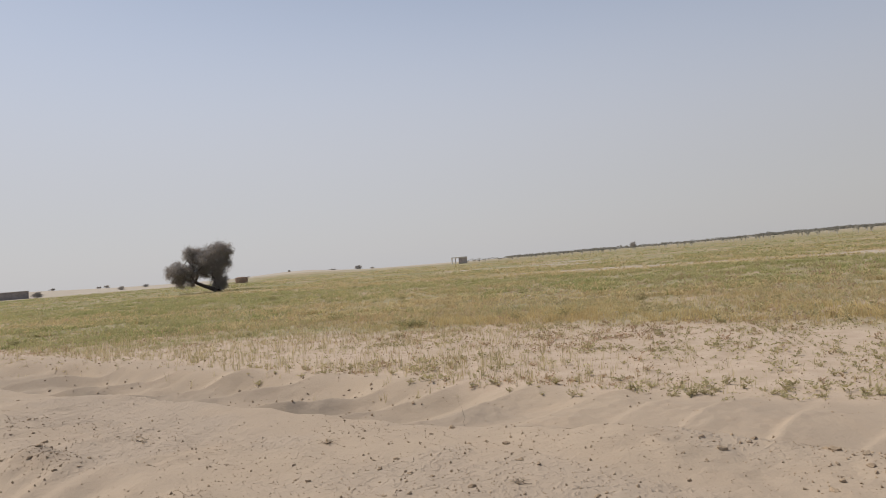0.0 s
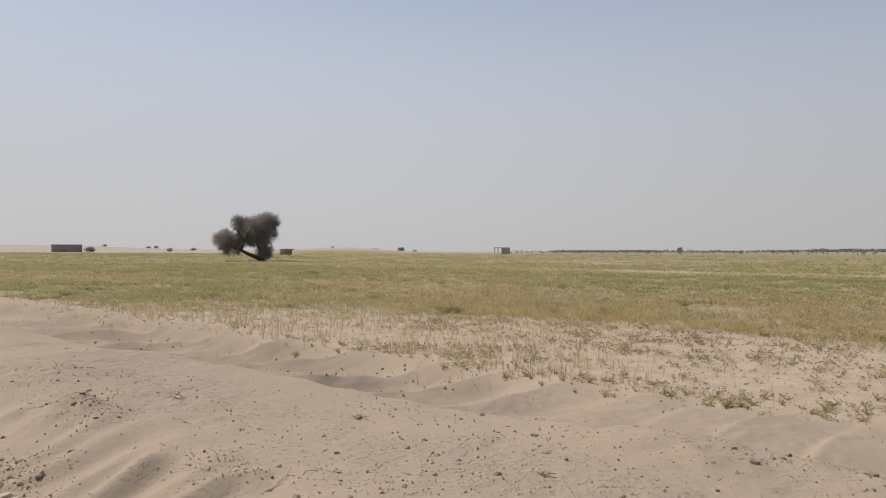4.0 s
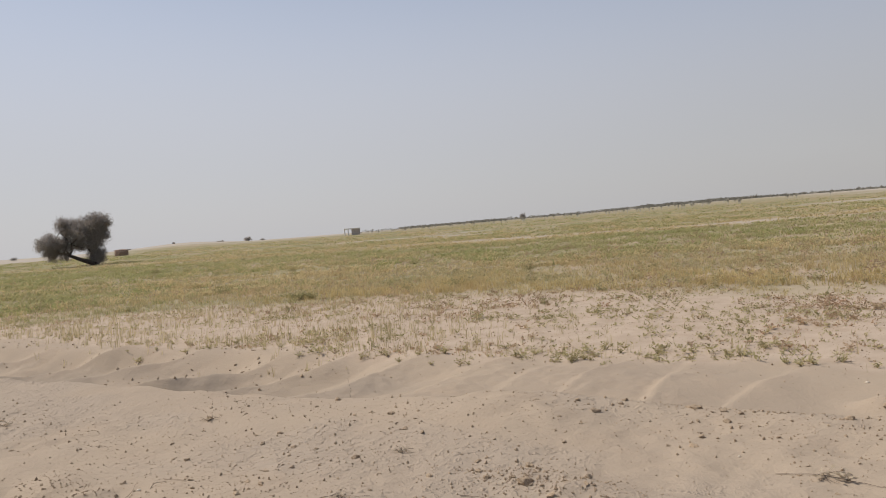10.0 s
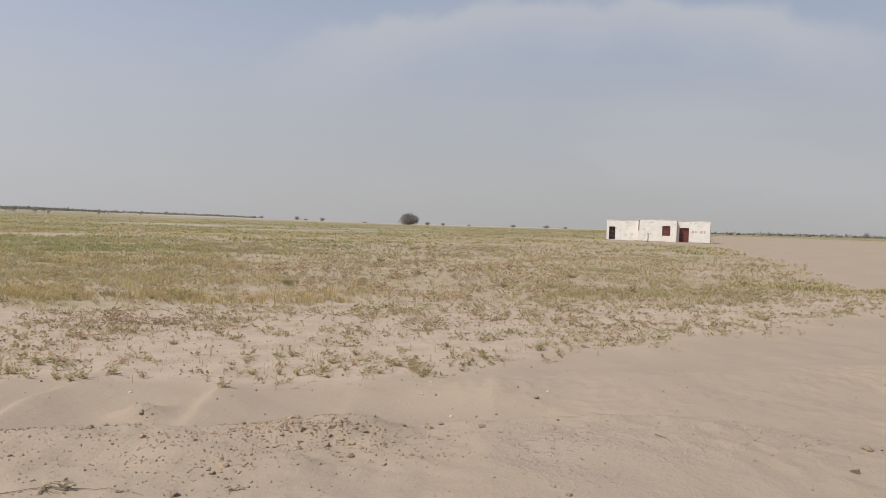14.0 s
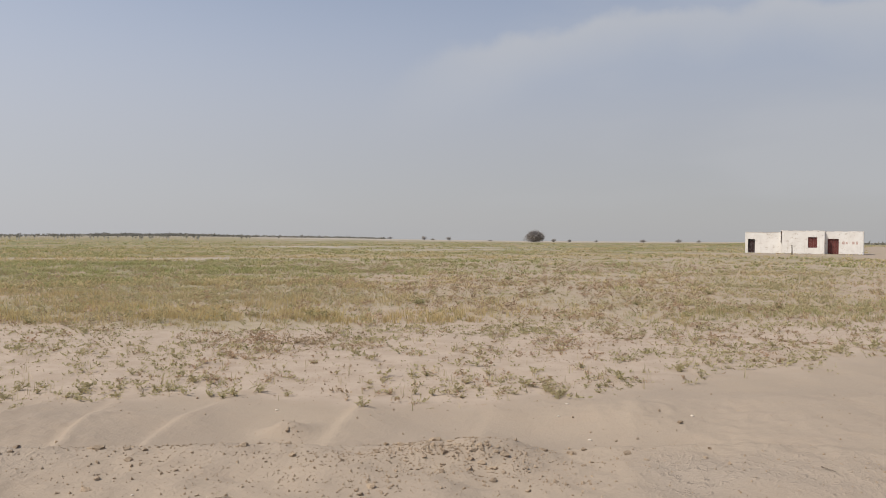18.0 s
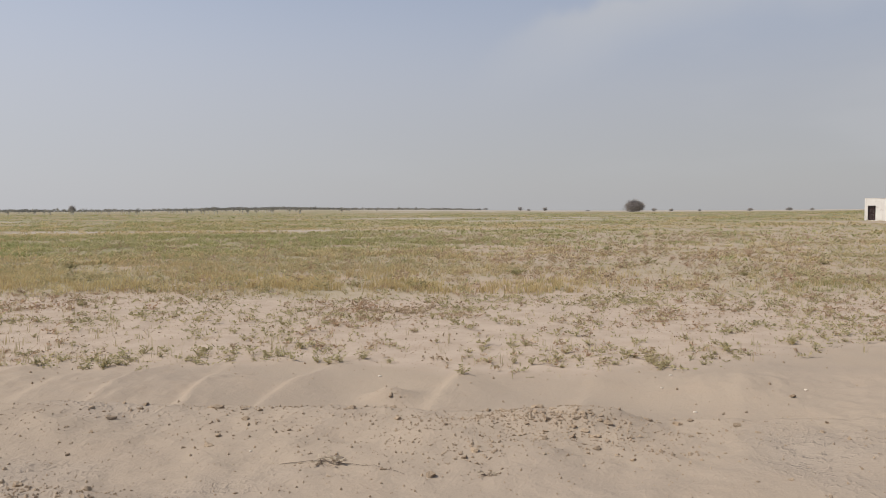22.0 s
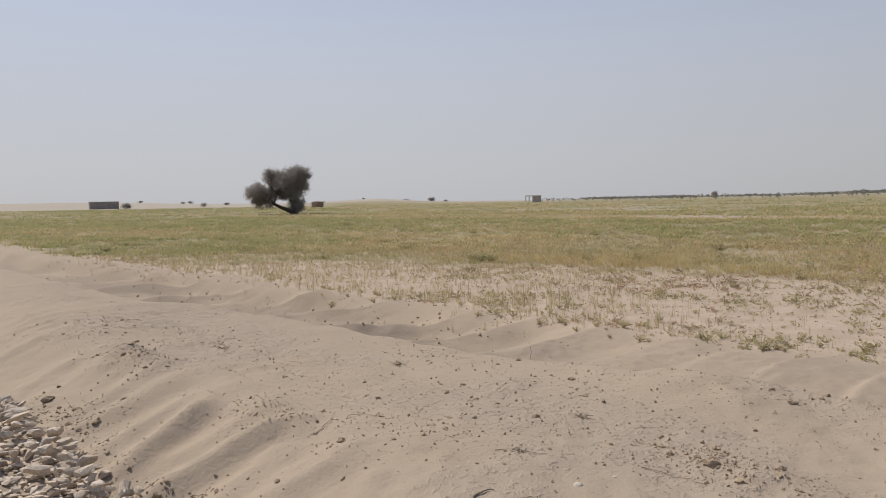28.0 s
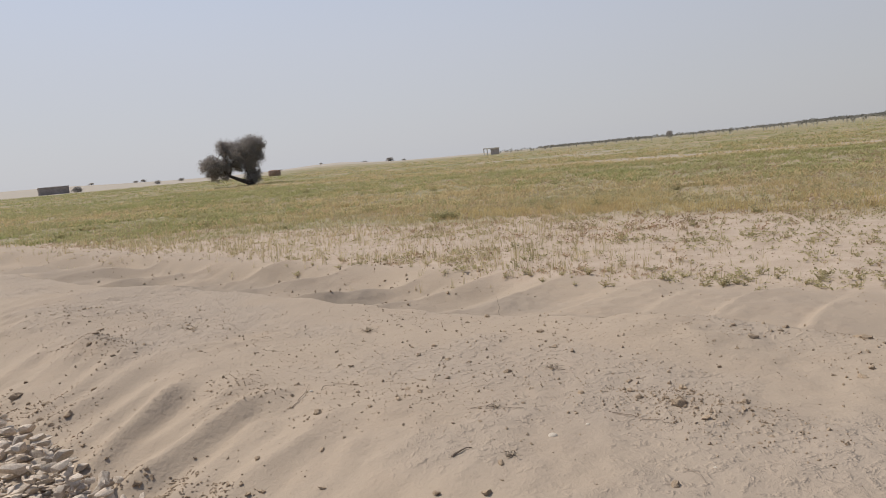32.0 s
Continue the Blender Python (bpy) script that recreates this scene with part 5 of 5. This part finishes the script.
# single clods that stand out: place on the plan and breadth; by the stones, on the bank, along the crest
GULLY_CLODS = (
    (-4.13, 6.39, 0.08), (-4.03, 6.08, 0.17), (-3.85, 5.93, 0.07), (-3.22, 5.38, 0.11), (-2.66, 5.70, 0.05), (-2.59, 4.32, 0.12), (-1.96, 4.15, 0.05), (-1.94, 3.91, 0.09),
    (-2.15, 4.11, 0.08), (-1.41, 4.05, 0.07), (-1.89, 4.35, 0.035), (-1.81, 4.36, 0.035), (-2.21, 5.16, 0.03), (-1.39, 3.75, 0.06), (-1.31, 3.74, 0.05), (-1.47, 3.69, 0.06), (-1.67, 3.81, 0.05),
    (-1.13, 4.47, 0.10), (-0.96, 3.59, 0.05), (-0.87, 3.36, 0.04), (-1.03, 4.03, 0.05), (-1.81, 5.62, 0.05), (-2.52, 6.35, 0.06), (-1.92, 5.83, 0.04), (-2.63, 5.22, 0.04), (-2.59, 4.88, 0.035),
)
BANK_CLODS = (
    (-0.79, 4.43, 0.05), (-0.46, 3.20, 0.05), (-0.36, 3.25, 0.06), (-0.13, 3.18, 0.08), (0.00, 3.51, 0.04), (-0.04, 3.43, 0.055), (-0.05, 3.28, 0.025), (-0.18, 3.75, 0.03), (0.13, 3.65, 0.03),
    (-0.12, 3.98, 0.035), (0.60, 5.21, 0.07), (-0.54, 5.62, 0.07), (0.15, 4.26, 0.04), (0.80, 4.32, 0.075), (1.07, 3.78, 0.075), (0.95, 4.09, 0.06), (0.70, 3.09, 0.075), (1.88, 5.16, 0.10),
    (1.46, 4.68, 0.06), (1.47, 3.55, 0.03), (1.58, 3.39, 0.03), (2.06, 4.41, 0.04), (1.15, 4.14, 0.035), (1.19, 3.99, 0.03), (1.04, 4.87, 0.04), (1.32, 3.80, 0.035), (1.26, 3.71, 0.035),
)
CREST_CLODS = (
    (2.54, 5.02, 0.07), (2.71, 4.84, 0.09), (2.78, 4.75, 0.08), (2.54, 3.71, 0.045), (2.76, 3.95, 0.035), (5.38, 6.44, 0.10), (2.65, 3.14, 0.04), (2.41, 3.61, 0.035), (3.13, 2.98, 0.06),
    (3.31, 3.03, 0.035), (3.11, 2.86, 0.035), (4.01, 3.47, 0.085), (4.00, 3.60, 0.05), (3.97, 3.04, 0.08), (3.93, 2.80, 0.06), (3.80, 2.58, 0.045), (3.87, 2.42, 0.045), (3.85, 2.30, 0.06), (4.08, 2.17, 0.045),
    (8.53, 3.23, 0.11), (5.37, 1.77, 0.05), (7.70, 3.62, 0.06), (7.83, 3.43, 0.06), (7.79, 3.99, 0.045), (2.40, 3.30, 0.035), (4.11, 1.50, 0.04), (3.99, 1.26, 0.035), (3.95, 1.61, 0.03), (3.52, 7.87, 0.06), (5.45, 6.36, 0.05),
)
# pale bits on the sand
PALE_BITS = ((0.25, 3.73, 0.055), (0.92, 3.23, 0.02), (0.46, 3.87, 0.028), (5.89, 7.29, 0.05), (2.33, 4.05, 0.018), (8.61, 4.77, 0.05), (8.04, 4.56, 0.043), (7.59, 3.89, 0.046), (8.97, 3.25, 0.044), (-1.27, 4.99, 0.03))
# where crumbs lie thick: along the bank, across it, breadth, weight
HEAPS = ((0.75, 5.0, 0.55, 3.0), (-0.5, 5.15, 0.8, 2.0), (-3.4, 4.5, 0.9, 1.6), (-3.5, 3.6, 0.8, 1.6), (-5.9, 3.2, 0.7, 1.2), (-7.4, 2.25, 0.35, 1.4), (-4.85, 2.35, 0.36, 1.2),
         (-3.75, 2.9, 0.6, 1.2), (-2.1, 3.55, 0.35, 2.0), (3.9, 4.4, 0.7, 1.0), (-5.8, 4.5, 0.5, 0.6), (-9.3, 2.6, 0.8, 1.2), (-8.1, 3.2, 0.7, 0.7), (-6.3, 1.5, 0.35, 1.0), (-1.8, 5.45, 0.8, 0.6), (0.1, 5.45, 0.9, 0.7), (1.9, 5.2, 0.8, 0.5), (-2.2, 5.2, 0.7, 0.6), (0.0, 4.2, 0.7, 1.2))


def crumb_places(rng, count):
    """Places on the bank, thick round the heaps and thin elsewhere."""
    weights = np.array([h[3] for h in HEAPS])
    pick = rng.choice(len(HEAPS), count, p=weights / weights.sum())
    h = np.array(HEAPS)[pick]
    u = h[:, 0] + rng.normal(size=count) * h[:, 2]
    v = h[:, 1] + rng.normal(size=count) * h[:, 2] * 0.45
    loose = rng.random(count) < 0.42
    u = np.where(loose, rng.uniform(-12, 6.5, count), u)
    top = np.interp(u, CREST_U, CREST_V)
    v = np.where(loose, 1.4 + rng.random(count) * (top - 1.3), v)
    patch = vnoise(u * 1.3, v * 1.8, 91) + 0.6 * vnoise(u * 3.1, v * 3.7, 92)
    keep = (v < top + 0.15) & (v > 1.3) & (~loose | (patch > rng.uniform(0.0, 0.9, count)))
    u, v = u[keep], v[keep]
    return (u + v) * S2, (v - u) * S2


def build_clods():
    rng = random.Random(12)
    for x, y, s in GULLY_CLODS + BANK_CLODS + CREST_CLODS:
        lay("earth_clod", rng.choice(FINE_CLODS), x, y, s * 0.98, rng.uniform(0, 360), rng.uniform(-12, 12), "dry brown earth clod lying on the sandy bank", "clod", "clods on the bank")
    nr = np.random.default_rng(14)
    xs, ys = crumb_places(nr, 480)
    for x, y in list(zip(xs, ys))[:185]:
        s = min(0.018 + nr.gamma(2.0, 0.008), 0.06)
        lay("earth_clod", rng.choice(CLOD_MESHES), float(x), float(y), s * 1.3, rng.uniform(0, 360), rng.uniform(-15, 15), "small crumbling earth clod on the sandy bank", "clod", "clods on the bank")
    # a loose pile of broken earth on the crest
    for _ in range(60):
        u, v = nr.normal(0.72, 0.20), nr.normal(5.0, 0.10)
        x, y = float((u + v) * S2), float((v - u) * S2)
        lay("earth_clod", rng.choice(FINE_CLODS), x, y, min(max(float(nr.gamma(2.4, 0.013)), 0.016), 0.075), rng.uniform(0, 360), rng.uniform(-20, 20), "broken earth clod in a loose pile on the bank", "clod", "pile of clods", sink=0.36, lift=0.004)
    for x, y, s in PALE_BITS:
        lay("pebble", rng.choice(PEBBLE_MESHES), x, y, s, rng.uniform(0, 360), 0, "small whitish stone lying on sand", "stone", "white pebbles")


build_clods()


def merged(name, meshes, xs, ys, sizes, rng, material, label, category, sink=0.2):
    """Many small lumps in one mesh of kind stuff."""
    protos = []
    for me in meshes:
        v = np.empty(len(me.vertices) * 3, np.float32)
        me.vertices.foreach_get("co", v)
        f = np.empty(len(me.polygons) * 3, np.int32)
        me.polygons.foreach_get("vertices", f)
        protos.append((v.reshape(-1, 3).astype(float), f.reshape(-1, 3)))
    zs = terrain(xs, ys)
    all_v, all_f, base = [], [], 0
    which = rng.integers(0, len(protos), len(xs))
    turn = rng.uniform(0, 6.28, len(xs))
    for k, (v, f) in enumerate(protos):
        i = np.nonzero(which == k)[0]
        c, s, q = np.cos(turn[i])[:, None], np.sin(turn[i])[:, None], sizes[i][:, None]
        all_v.append(np.stack([(v[None, :, 0] * c - v[None, :, 1] * s) * q + xs[i][:, None], (v[None, :, 0] * s + v[None, :, 1] * c) * q + ys[i][:, None],
                               (v[None, :, 2] + 0.28 - sink) * q + zs[i][:, None]], -1).reshape(-1, 3))
        all_f.append((f[None] + (np.arange(len(i)) * len(v))[:, None, None]).reshape(-1, 3) + base)
        base += len(i) * len(v)
    return tagged(from_arrays(name, np.concatenate(all_v), np.concatenate(all_f), material), label, category, kind="stuff")


def build_crumbs():
    rng = np.random.default_rng(15)
    meshes = [rock_mesh("crumb", 480 + k, M_CRUMB, 1, 0.5, 0.72, True) for k in range(8)]
    x, y = crumb_places(rng, 24000)
    merged("earth_crumbs", meshes, x, y, 0.005 + rng.gamma(1.0, 0.0072, len(x)).clip(0, 0.04), rng, M_CRUMB, "small brown earth crumbs strewn over sand", "crumbs")
    # fine rubble of the pile on the crest, and of smaller heaps beside it
    spots = ((0.66, 5.0, 0.20, 0.12, 300), (0.36, 5.33, 0.13, 0.06, 110), (0.9, 4.72, 0.35, 0.10, 170), (0.1, 4.45, 0.25, 0.12, 130), (1.35, 4.45, 0.14, 0.10, 80), (-1.5, 5.42, 0.5, 0.06, 120), (-0.72, 8.42, 0.16, 0.16, 60))
    u = np.concatenate([rng.normal(a, w, n) for a, b, w, d, n in spots])
    v = np.concatenate([rng.normal(b, d, n) for a, b, w, d, n in spots])
    merged("pile_rubble", meshes, (u + v) * S2, (v - u) * S2, 0.008 + rng.gamma(1.6, 0.008, len(u)).clip(0, 0.04), rng, M_CRUMB, "fine broken earth of a low pile", "rubble", 0.3)
    # dry bits and crumbs between the weeds
    n = 15000
    u = rng.uniform(-16, 16, n)
    v = 9.4 + np.maximum(u - 3, 0) * 0.55 + rng.gamma(2.0, 2.4, n)
    keep = vnoise(u * 1.4, v * 1.4, 98) > rng.uniform(-0.8, 0.8, n)
    u, v = u[keep], v[keep]
    merged("field_litter", meshes, (u + v) * S2, (v - u) * S2, 0.010 + rng.gamma(1.3, 0.010, len(u)).clip(0, 0.05), rng, M_LITTER, "dry brown bits and crumbs between the weeds", "litter")
    # a few crumbs in the ditch and along the field's edge
    n = 1300
    u, v = np.where(rng.random(n) < 0.55, rng.uniform(-30, -8, n), rng.uniform(-14, 9, n)), rng.uniform(6.4, 10.5, n)
    merged("ditch_crumbs", meshes, (u + v) * S2, (v - u) * S2, (0.012 + rng.gamma(1.5, 0.010, n).clip(0, 0.05)) * (1 + 0.8 * (u < -9)), rng, M_CRUMB, "scattered earth crumbs in the sandy ditch", "crumbs")


build_crumbs()


# ---- crushed stone along the road's edge ----
def build_gravel():
    heap = empty("crushed_stone_heap", -2.9, 4.0, ground_at(-2.9, 4.0))
    inv = heap.matrix_basis.inverted()
    nr = np.random.default_rng(18)
    placed = []
    tries = 0
    while len(placed) < 298 and tries < 12000:
        tries += 1
        u = nr.uniform(-7.4, -4.2)
        edge = 1.20 + 0.04 * math.sin(u * 2.3) + 0.10 * max(u + 4.9, 0) + 0.06 * nr.normal()
        v = edge - abs(nr.normal()) * 0.32
        if v < -0.3:
            continue
        s = float(np.clip(nr.gamma(6.0, 0.0175), 0.055, 0.15))
        lift = 0.0
        for a, b, t in placed:
            if math.hypot(u - a, v - b) < 0.40 * (s + t):
                lift += 0.30 * t
        if lift > 0.16:
            continue
        placed.append((u, v, s))
        x, y = (u + v) * S2, (v - u) * S2
        ob = lay("stone", ROCK_MESHES[int(nr.integers(0, 10))], x, y, s, float(nr.uniform(0, 360)), float(nr.uniform(-28, 28)), sink=0.12, lift=lift, parent=heap)
        ob.matrix_parent_inverse = inv
    small = [rock_mesh("stone", 520 + k, M_ROCK, 1, 0.10, 0.6, True) for k in range(6)]
    n = 2000
    u = nr.uniform(-8.5, -4.05, n)
    v = 1.14 + 0.04 * np.sin(u * 2.3) + 0.10 * np.maximum(u + 4.9, 0) - np.abs(nr.normal(size=n)) * 0.40
    merged("stone_chips", small, (u + v) * S2, (v - u) * S2, 0.03 + nr.gamma(2.0, 0.017, n).clip(0, 0.08), nr, M_ROCK, "pale stone chips between the crushed stones", "gravel", 0.1)
    tagged(heap, "heap of pale angular crushed stone at the roadside", "gravel")
    rng = np.random.default_rng(19)
    meshes = [rock_mesh("rubble", 500 + k, M_CLOD, 2, 0.55, 0.7, True) for k in range(6)]
    n = 1300
    u = np.where(rng.random(n) < 0.5, rng.uniform(-7.5, -3.0, n), rng.normal(-3.9, 0.45, n))
    v = 1.48 - np.abs(rng.normal(size=n)) * 0.26 + 0.26 * (u > -4.4) * rng.random(n)
    merged("earth_rubble", meshes, (u + v) * S2, (v - u) * S2, 0.010 + rng.gamma(1.6, 0.007, n).clip(0, 0.045), rng, M_CRUMB, "dark earthy rubble around the stone heap", "rubble")


build_gravel()


# ---- dry sticks and roots ----
def build_stick(points, r, label, name="dry_stick"):
    """A thin stick bent over the ground: points on the plan with their lift."""
    x0, y0, _ = points[0]
    z0 = ground_at(x0, y0)
    bm = bmesh.new()
    rng = random.Random(int(1000 * (x0 + y0)))
    path = []
    for (xa, ya, ha), (xb, yb, hb) in zip(points, points[1:]):
        for k in range(4):
            t = k / 4
            x, y = xa + (xb - xa) * t + rng.uniform(-0.006, 0.006), ya + (yb - ya) * t + rng.uniform(-0.006, 0.006)
            path.append((x - x0, y - y0, ground_at(x, y) - z0 + (ha + (hb - ha) * t) * 0.7 + rng.uniform(0, 0.004)))
    xb, yb, hb = points[-1]
    path.append((xb - x0, yb - y0, ground_at(xb, yb) - z0 + hb * 0.7))
    tube(bm, path, [r * (1 - 0.6 * k / (len(path) - 1)) for k in range(len(path))], 6)
    ob = part(name, bm, M_TWIG)
    ob.matrix_basis = pose(x0, y0, z0)
    return tagged(ob, label, "stick", "dry sticks")


for points, r, label in (
    (((-1.34, 4.69, 0.004), (-1.30, 4.85, 0.015), (-1.31, 5.13, 0.02)), 0.0030, "thin dry stick lying on the sandy bank"),
    (((-1.14, 5.12, 0.015), (-1.07, 5.08, 0.012), (-0.98, 5.00, 0.004)), 0.0032, "short bent stick on the sandy bank"),
    (((-1.20, 4.98, 0.0), (-1.17, 5.03, 0.02), (-1.12, 5.07, 0.012)), 0.0026, "arched dry root on the sandy bank"),
    (((0.79, 3.25, 0.004), (0.83, 3.17, 0.012), (0.83, 3.07, 0.01), (0.78, 2.96, 0.004)), 0.0017, "thin curved twig on the sand"),
    (((0.62, 4.00, 0.006), (0.72, 3.95, 0.012), (0.80, 3.87, 0.006), (0.88, 3.80, 0.004)), 0.0030, "long crooked twig among crumbs"),
    (((-0.17, 4.26, 0.006), (-0.07, 4.21, 0.012), (0.04, 4.20, 0.004), (0.14, 4.15, 0.006)), 0.0024, "thin dry runner on the sandy bank"),
    (((-0.28, 3.59, 0.006), (-0.23, 3.62, 0.014), (-0.18, 3.66, 0.005)), 0.0060, "short dark root on the sand"),
    (((0.38, 4.95, 0.01), (0.42, 4.84, 0.012), (0.49, 4.83, 0.004)), 0.0040, "dry root stump on the bank"),
    (((5.33, 1.04, 0.015), (5.30, 1.00, 0.005), (5.28, 0.95, 0.01)), 0.0045, "short curved stick on the sand"),
    (((2.33, 3.71, 0.004), (2.49, 3.54, 0.010), (2.62, 3.27, 0.006), (2.71, 3.02, 0.004)), 0.0022, "long thin runner trailing over the bank"),
):
    build_stick(points, r, label)
build_stick(((0.17, 6.84, 0.0), (0.18, 6.84, 0.12), (0.16, 6.85, 0.26)), 0.0020, "single dry stalk standing on the bank's edge", "dry_stalk")


def build_dry_tufts():
    """Dead tufts that lie on the bank: pale roots and blades in a low tangle."""
    nr = np.random.default_rng(61)
    for x, y, size in ((2.57, 3.43, 1.0), (2.49, 3.50, 0.8), (3.02, 2.70, 0.7), (0.40, 4.88, 0.7), (-0.02, 4.22, 0.6), (-1.05, 6.55, 0.9), (-2.95, 7.35, 0.9), (0.02, 3.50, 0.6)):
        tuft = empty("dry_tuft", x, y, ground_at(x, y), float(nr.uniform(0, 360)))
        vs, fs = creeping(nr, 8, 0.08 * size, 0.035 * size, 4)
        tagged(from_arrays("blades", vs * np.array([1.3, 0.8, 0.6]), fs, M_DEAD, tuft), kind="stuff")
        for _ in range(3):
            a, l = nr.uniform(0, 6.28), nr.uniform(0.06, 0.14) * size
            bm = bmesh.new()
            tube(bm, [(0, 0, 0.0), (math.cos(a) * l * 0.5, math.sin(a) * l * 0.5, 0.018), (math.cos(a + 0.4) * l, math.sin(a + 0.4) * l, 0.006)], [0.003, 0.0025, 0.001], 4)
            part("root", bm, M_TWIG, tuft)
        tagged(tuft, "dead pale tuft of roots lying on the sandy bank", "dry tuft", "dry tufts")


build_dry_tufts()


# ---- darker low bushes in the field ----
def build_bushes():
    kinds = []
    nr = np.random.default_rng(52)
    for k in range(5):
        bush = empty("low_bush", 0, 0, 0)
        vs, fs = leafy(nr, 26, 0.30, 0.06, 9)
        tagged(from_arrays("leaves", vs, fs, M_BUSH, bush), kind="stuff")
        for _ in range(5):
            a, h, l = nr.uniform(0, 6.28), nr.uniform(0.12, 0.3), nr.uniform(0.05, 0.2)
            bm = bmesh.new()
            tube(bm, [(0, 0, -0.03), (math.cos(a) * l * 0.4, math.sin(a) * l * 0.4, h * 0.5), (math.cos(a) * l, math.sin(a) * l, h)], [0.005, 0.004, 0.002], 4)
            part("stem", bm, M_STALK, bush)
        tagged(bush, "low dark olive bush standing in the dry grass", "bush", "bushes in the field")
        kinds.append(bush)
    spots = [(-0.7, 26.0, 1.5), (-0.2, 25.8, 1.3), (4.6, 24.5, 1.1), (-12.5, 62.0, 1.6), (-9.5, 58.0, 1.5)]
    while len(spots) < 48:
        az, r = nr.uniform(-33, 85), 17 + 60 * nr.random() ** 1.4
        x, y = polar(az, r)
        if dense_grass(np.array([x]), np.array([y]))[0] > 0.6 and pale_strip(np.array([x]), np.array([y]))[0] < 0.3:
            spots.append((x, y, float(nr.uniform(0.4, 1.1)) * (1 + r / 140)))
    for k, (x, y, size) in enumerate(spots):
        m = pose(x, y, ground_at(x, y), 0, 0, float(nr.uniform(0, 360))) @ Matrix.Diagonal((size * float(nr.uniform(1.0, 1.8)), size * float(nr.uniform(1.0, 1.5)), size * 0.9, 1))
        ob = kinds[k] if k < 5 else copy_thing(kinds[k % 5], Matrix())
        ob.matrix_basis = m


build_bushes()


# ---- single weeds at the field's edge ----
EDGE_WEEDS = ((3.47, 10.14), (3.70, 10.28), (2.85, 10.90), (2.97, 11.97), (4.27, 10.86), (4.75, 10.03), (5.50, 9.43), (5.65, 9.36), (5.84, 8.35), (5.99, 8.30), (5.82, 8.60), (6.61, 6.54), (7.90, 6.47), (8.32, 6.35), (8.81, 6.58), (9.31, 5.75), (9.34, 5.54), (8.92, 5.11), (11.30, 6.04), (10.72, 5.08), (12.27, 4.74), (9.71, 6.82), (8.77, 7.65), (6.38, 8.30), (8.50, 9.64), (-0.44, 13.72), (-3.82, 16.36), (-1.78, 16.03), (0.99, 12.74), (1.94, 12.04), (3.52, 10.27))


def build_weeds():
    kinds = []
    nr = np.random.default_rng(33)
    for k in range(7):
        weed = empty("weed", 0, 0, 0)
        vs, fs = leafy(nr, 9, 0.12, 0.034, 7)
        tagged(from_arrays("leaves", vs, fs, M_WEED, weed), kind="stuff")
        for _ in range(4):
            a, h, l = nr.uniform(0, 6.28), nr.uniform(0.05, 0.15), nr.uniform(0.04, 0.12)
            bm = bmesh.new()
            tube(bm, [(0, 0, -0.02), (math.cos(a) * l * 0.4, math.sin(a) * l * 0.4, h * 0.5), (math.cos(a) * l, math.sin(a) * l, h)], [0.0025, 0.002, 0.001], 4)
            part("stem", bm, M_STALK, weed)
        tagged(weed, "small leafy weed rooted at the sandy field edge", "weed", "weeds at the field edge")
        kinds.append(weed)
    spots = [((x - y) * S2, (x + y) * S2) for x, y in EDGE_WEEDS]
    while len(spots) < 150:
        u = nr.uniform(-16, 12)
        edge = float(np.interp(u, (-33, -19, -9, -5, -2, 3, 4.5, 6, 8, 10.5, 17), (8.2, 9.1, 9.2, 9.7, 10.0, 9.8, 10.6, 11.8, 12.9, 14.0, 16.5)))
        v = edge + nr.gamma(1.3, 1.0) - 0.25
        if vnoise(np.array([u * 0.9]), np.array([v * 0.9]), 71)[0] > -0.25:
            spots.append((u, v))
    for k, (u, v) in enumerate(spots):
        x, y = float((u + v) * S2), float((v - u) * S2)
        s = float(nr.uniform(1.0, 1.5)) if k < len(EDGE_WEEDS) else float(nr.uniform(0.45, 1.15))
        m = pose(x, y, ground_at(x, y), 0, 0, float(nr.uniform(0, 360))) @ Matrix.Diagonal((s, s, s * float(nr.uniform(0.7, 1.1)), 1))
        ob = kinds[k] if k < 7 else copy_thing(kinds[k % 7], Matrix())
        ob.matrix_basis = m


build_weeds()


def build_flower():
    x, y = 4.85, 33.2
    plant = empty("white_flowering_weed", x, y, ground_at(x, y))
    nr = np.random.default_rng(8)
    vs, fs = leafy(nr, 10, 0.34, 0.05, 8)
    from_arrays("leaves", vs, fs, M_WEED, plant)
    bm = bmesh.new()
    for _ in range(9):
        c = Vector((nr.uniform(-0.2, 0.2), nr.uniform(-0.2, 0.2), nr.uniform(0.24, 0.42)))
        for p in range(5):
            a = p * 1.2566
            d, s = Vector((math.cos(a), math.sin(a), 0.25)) * 0.045, Vector((-math.sin(a), math.cos(a), 0)) * 0.02
            bm.faces.new([bm.verts.new(q) for q in (c, c + d * 0.6 + s, c + d, c + d * 0.6 - s)])
    part("blossoms", bm, M_FLOWER, plant, "small white blossoms")
    return tagged(plant, "flowering weed with small white blossoms in the field", "weed")


build_flower()
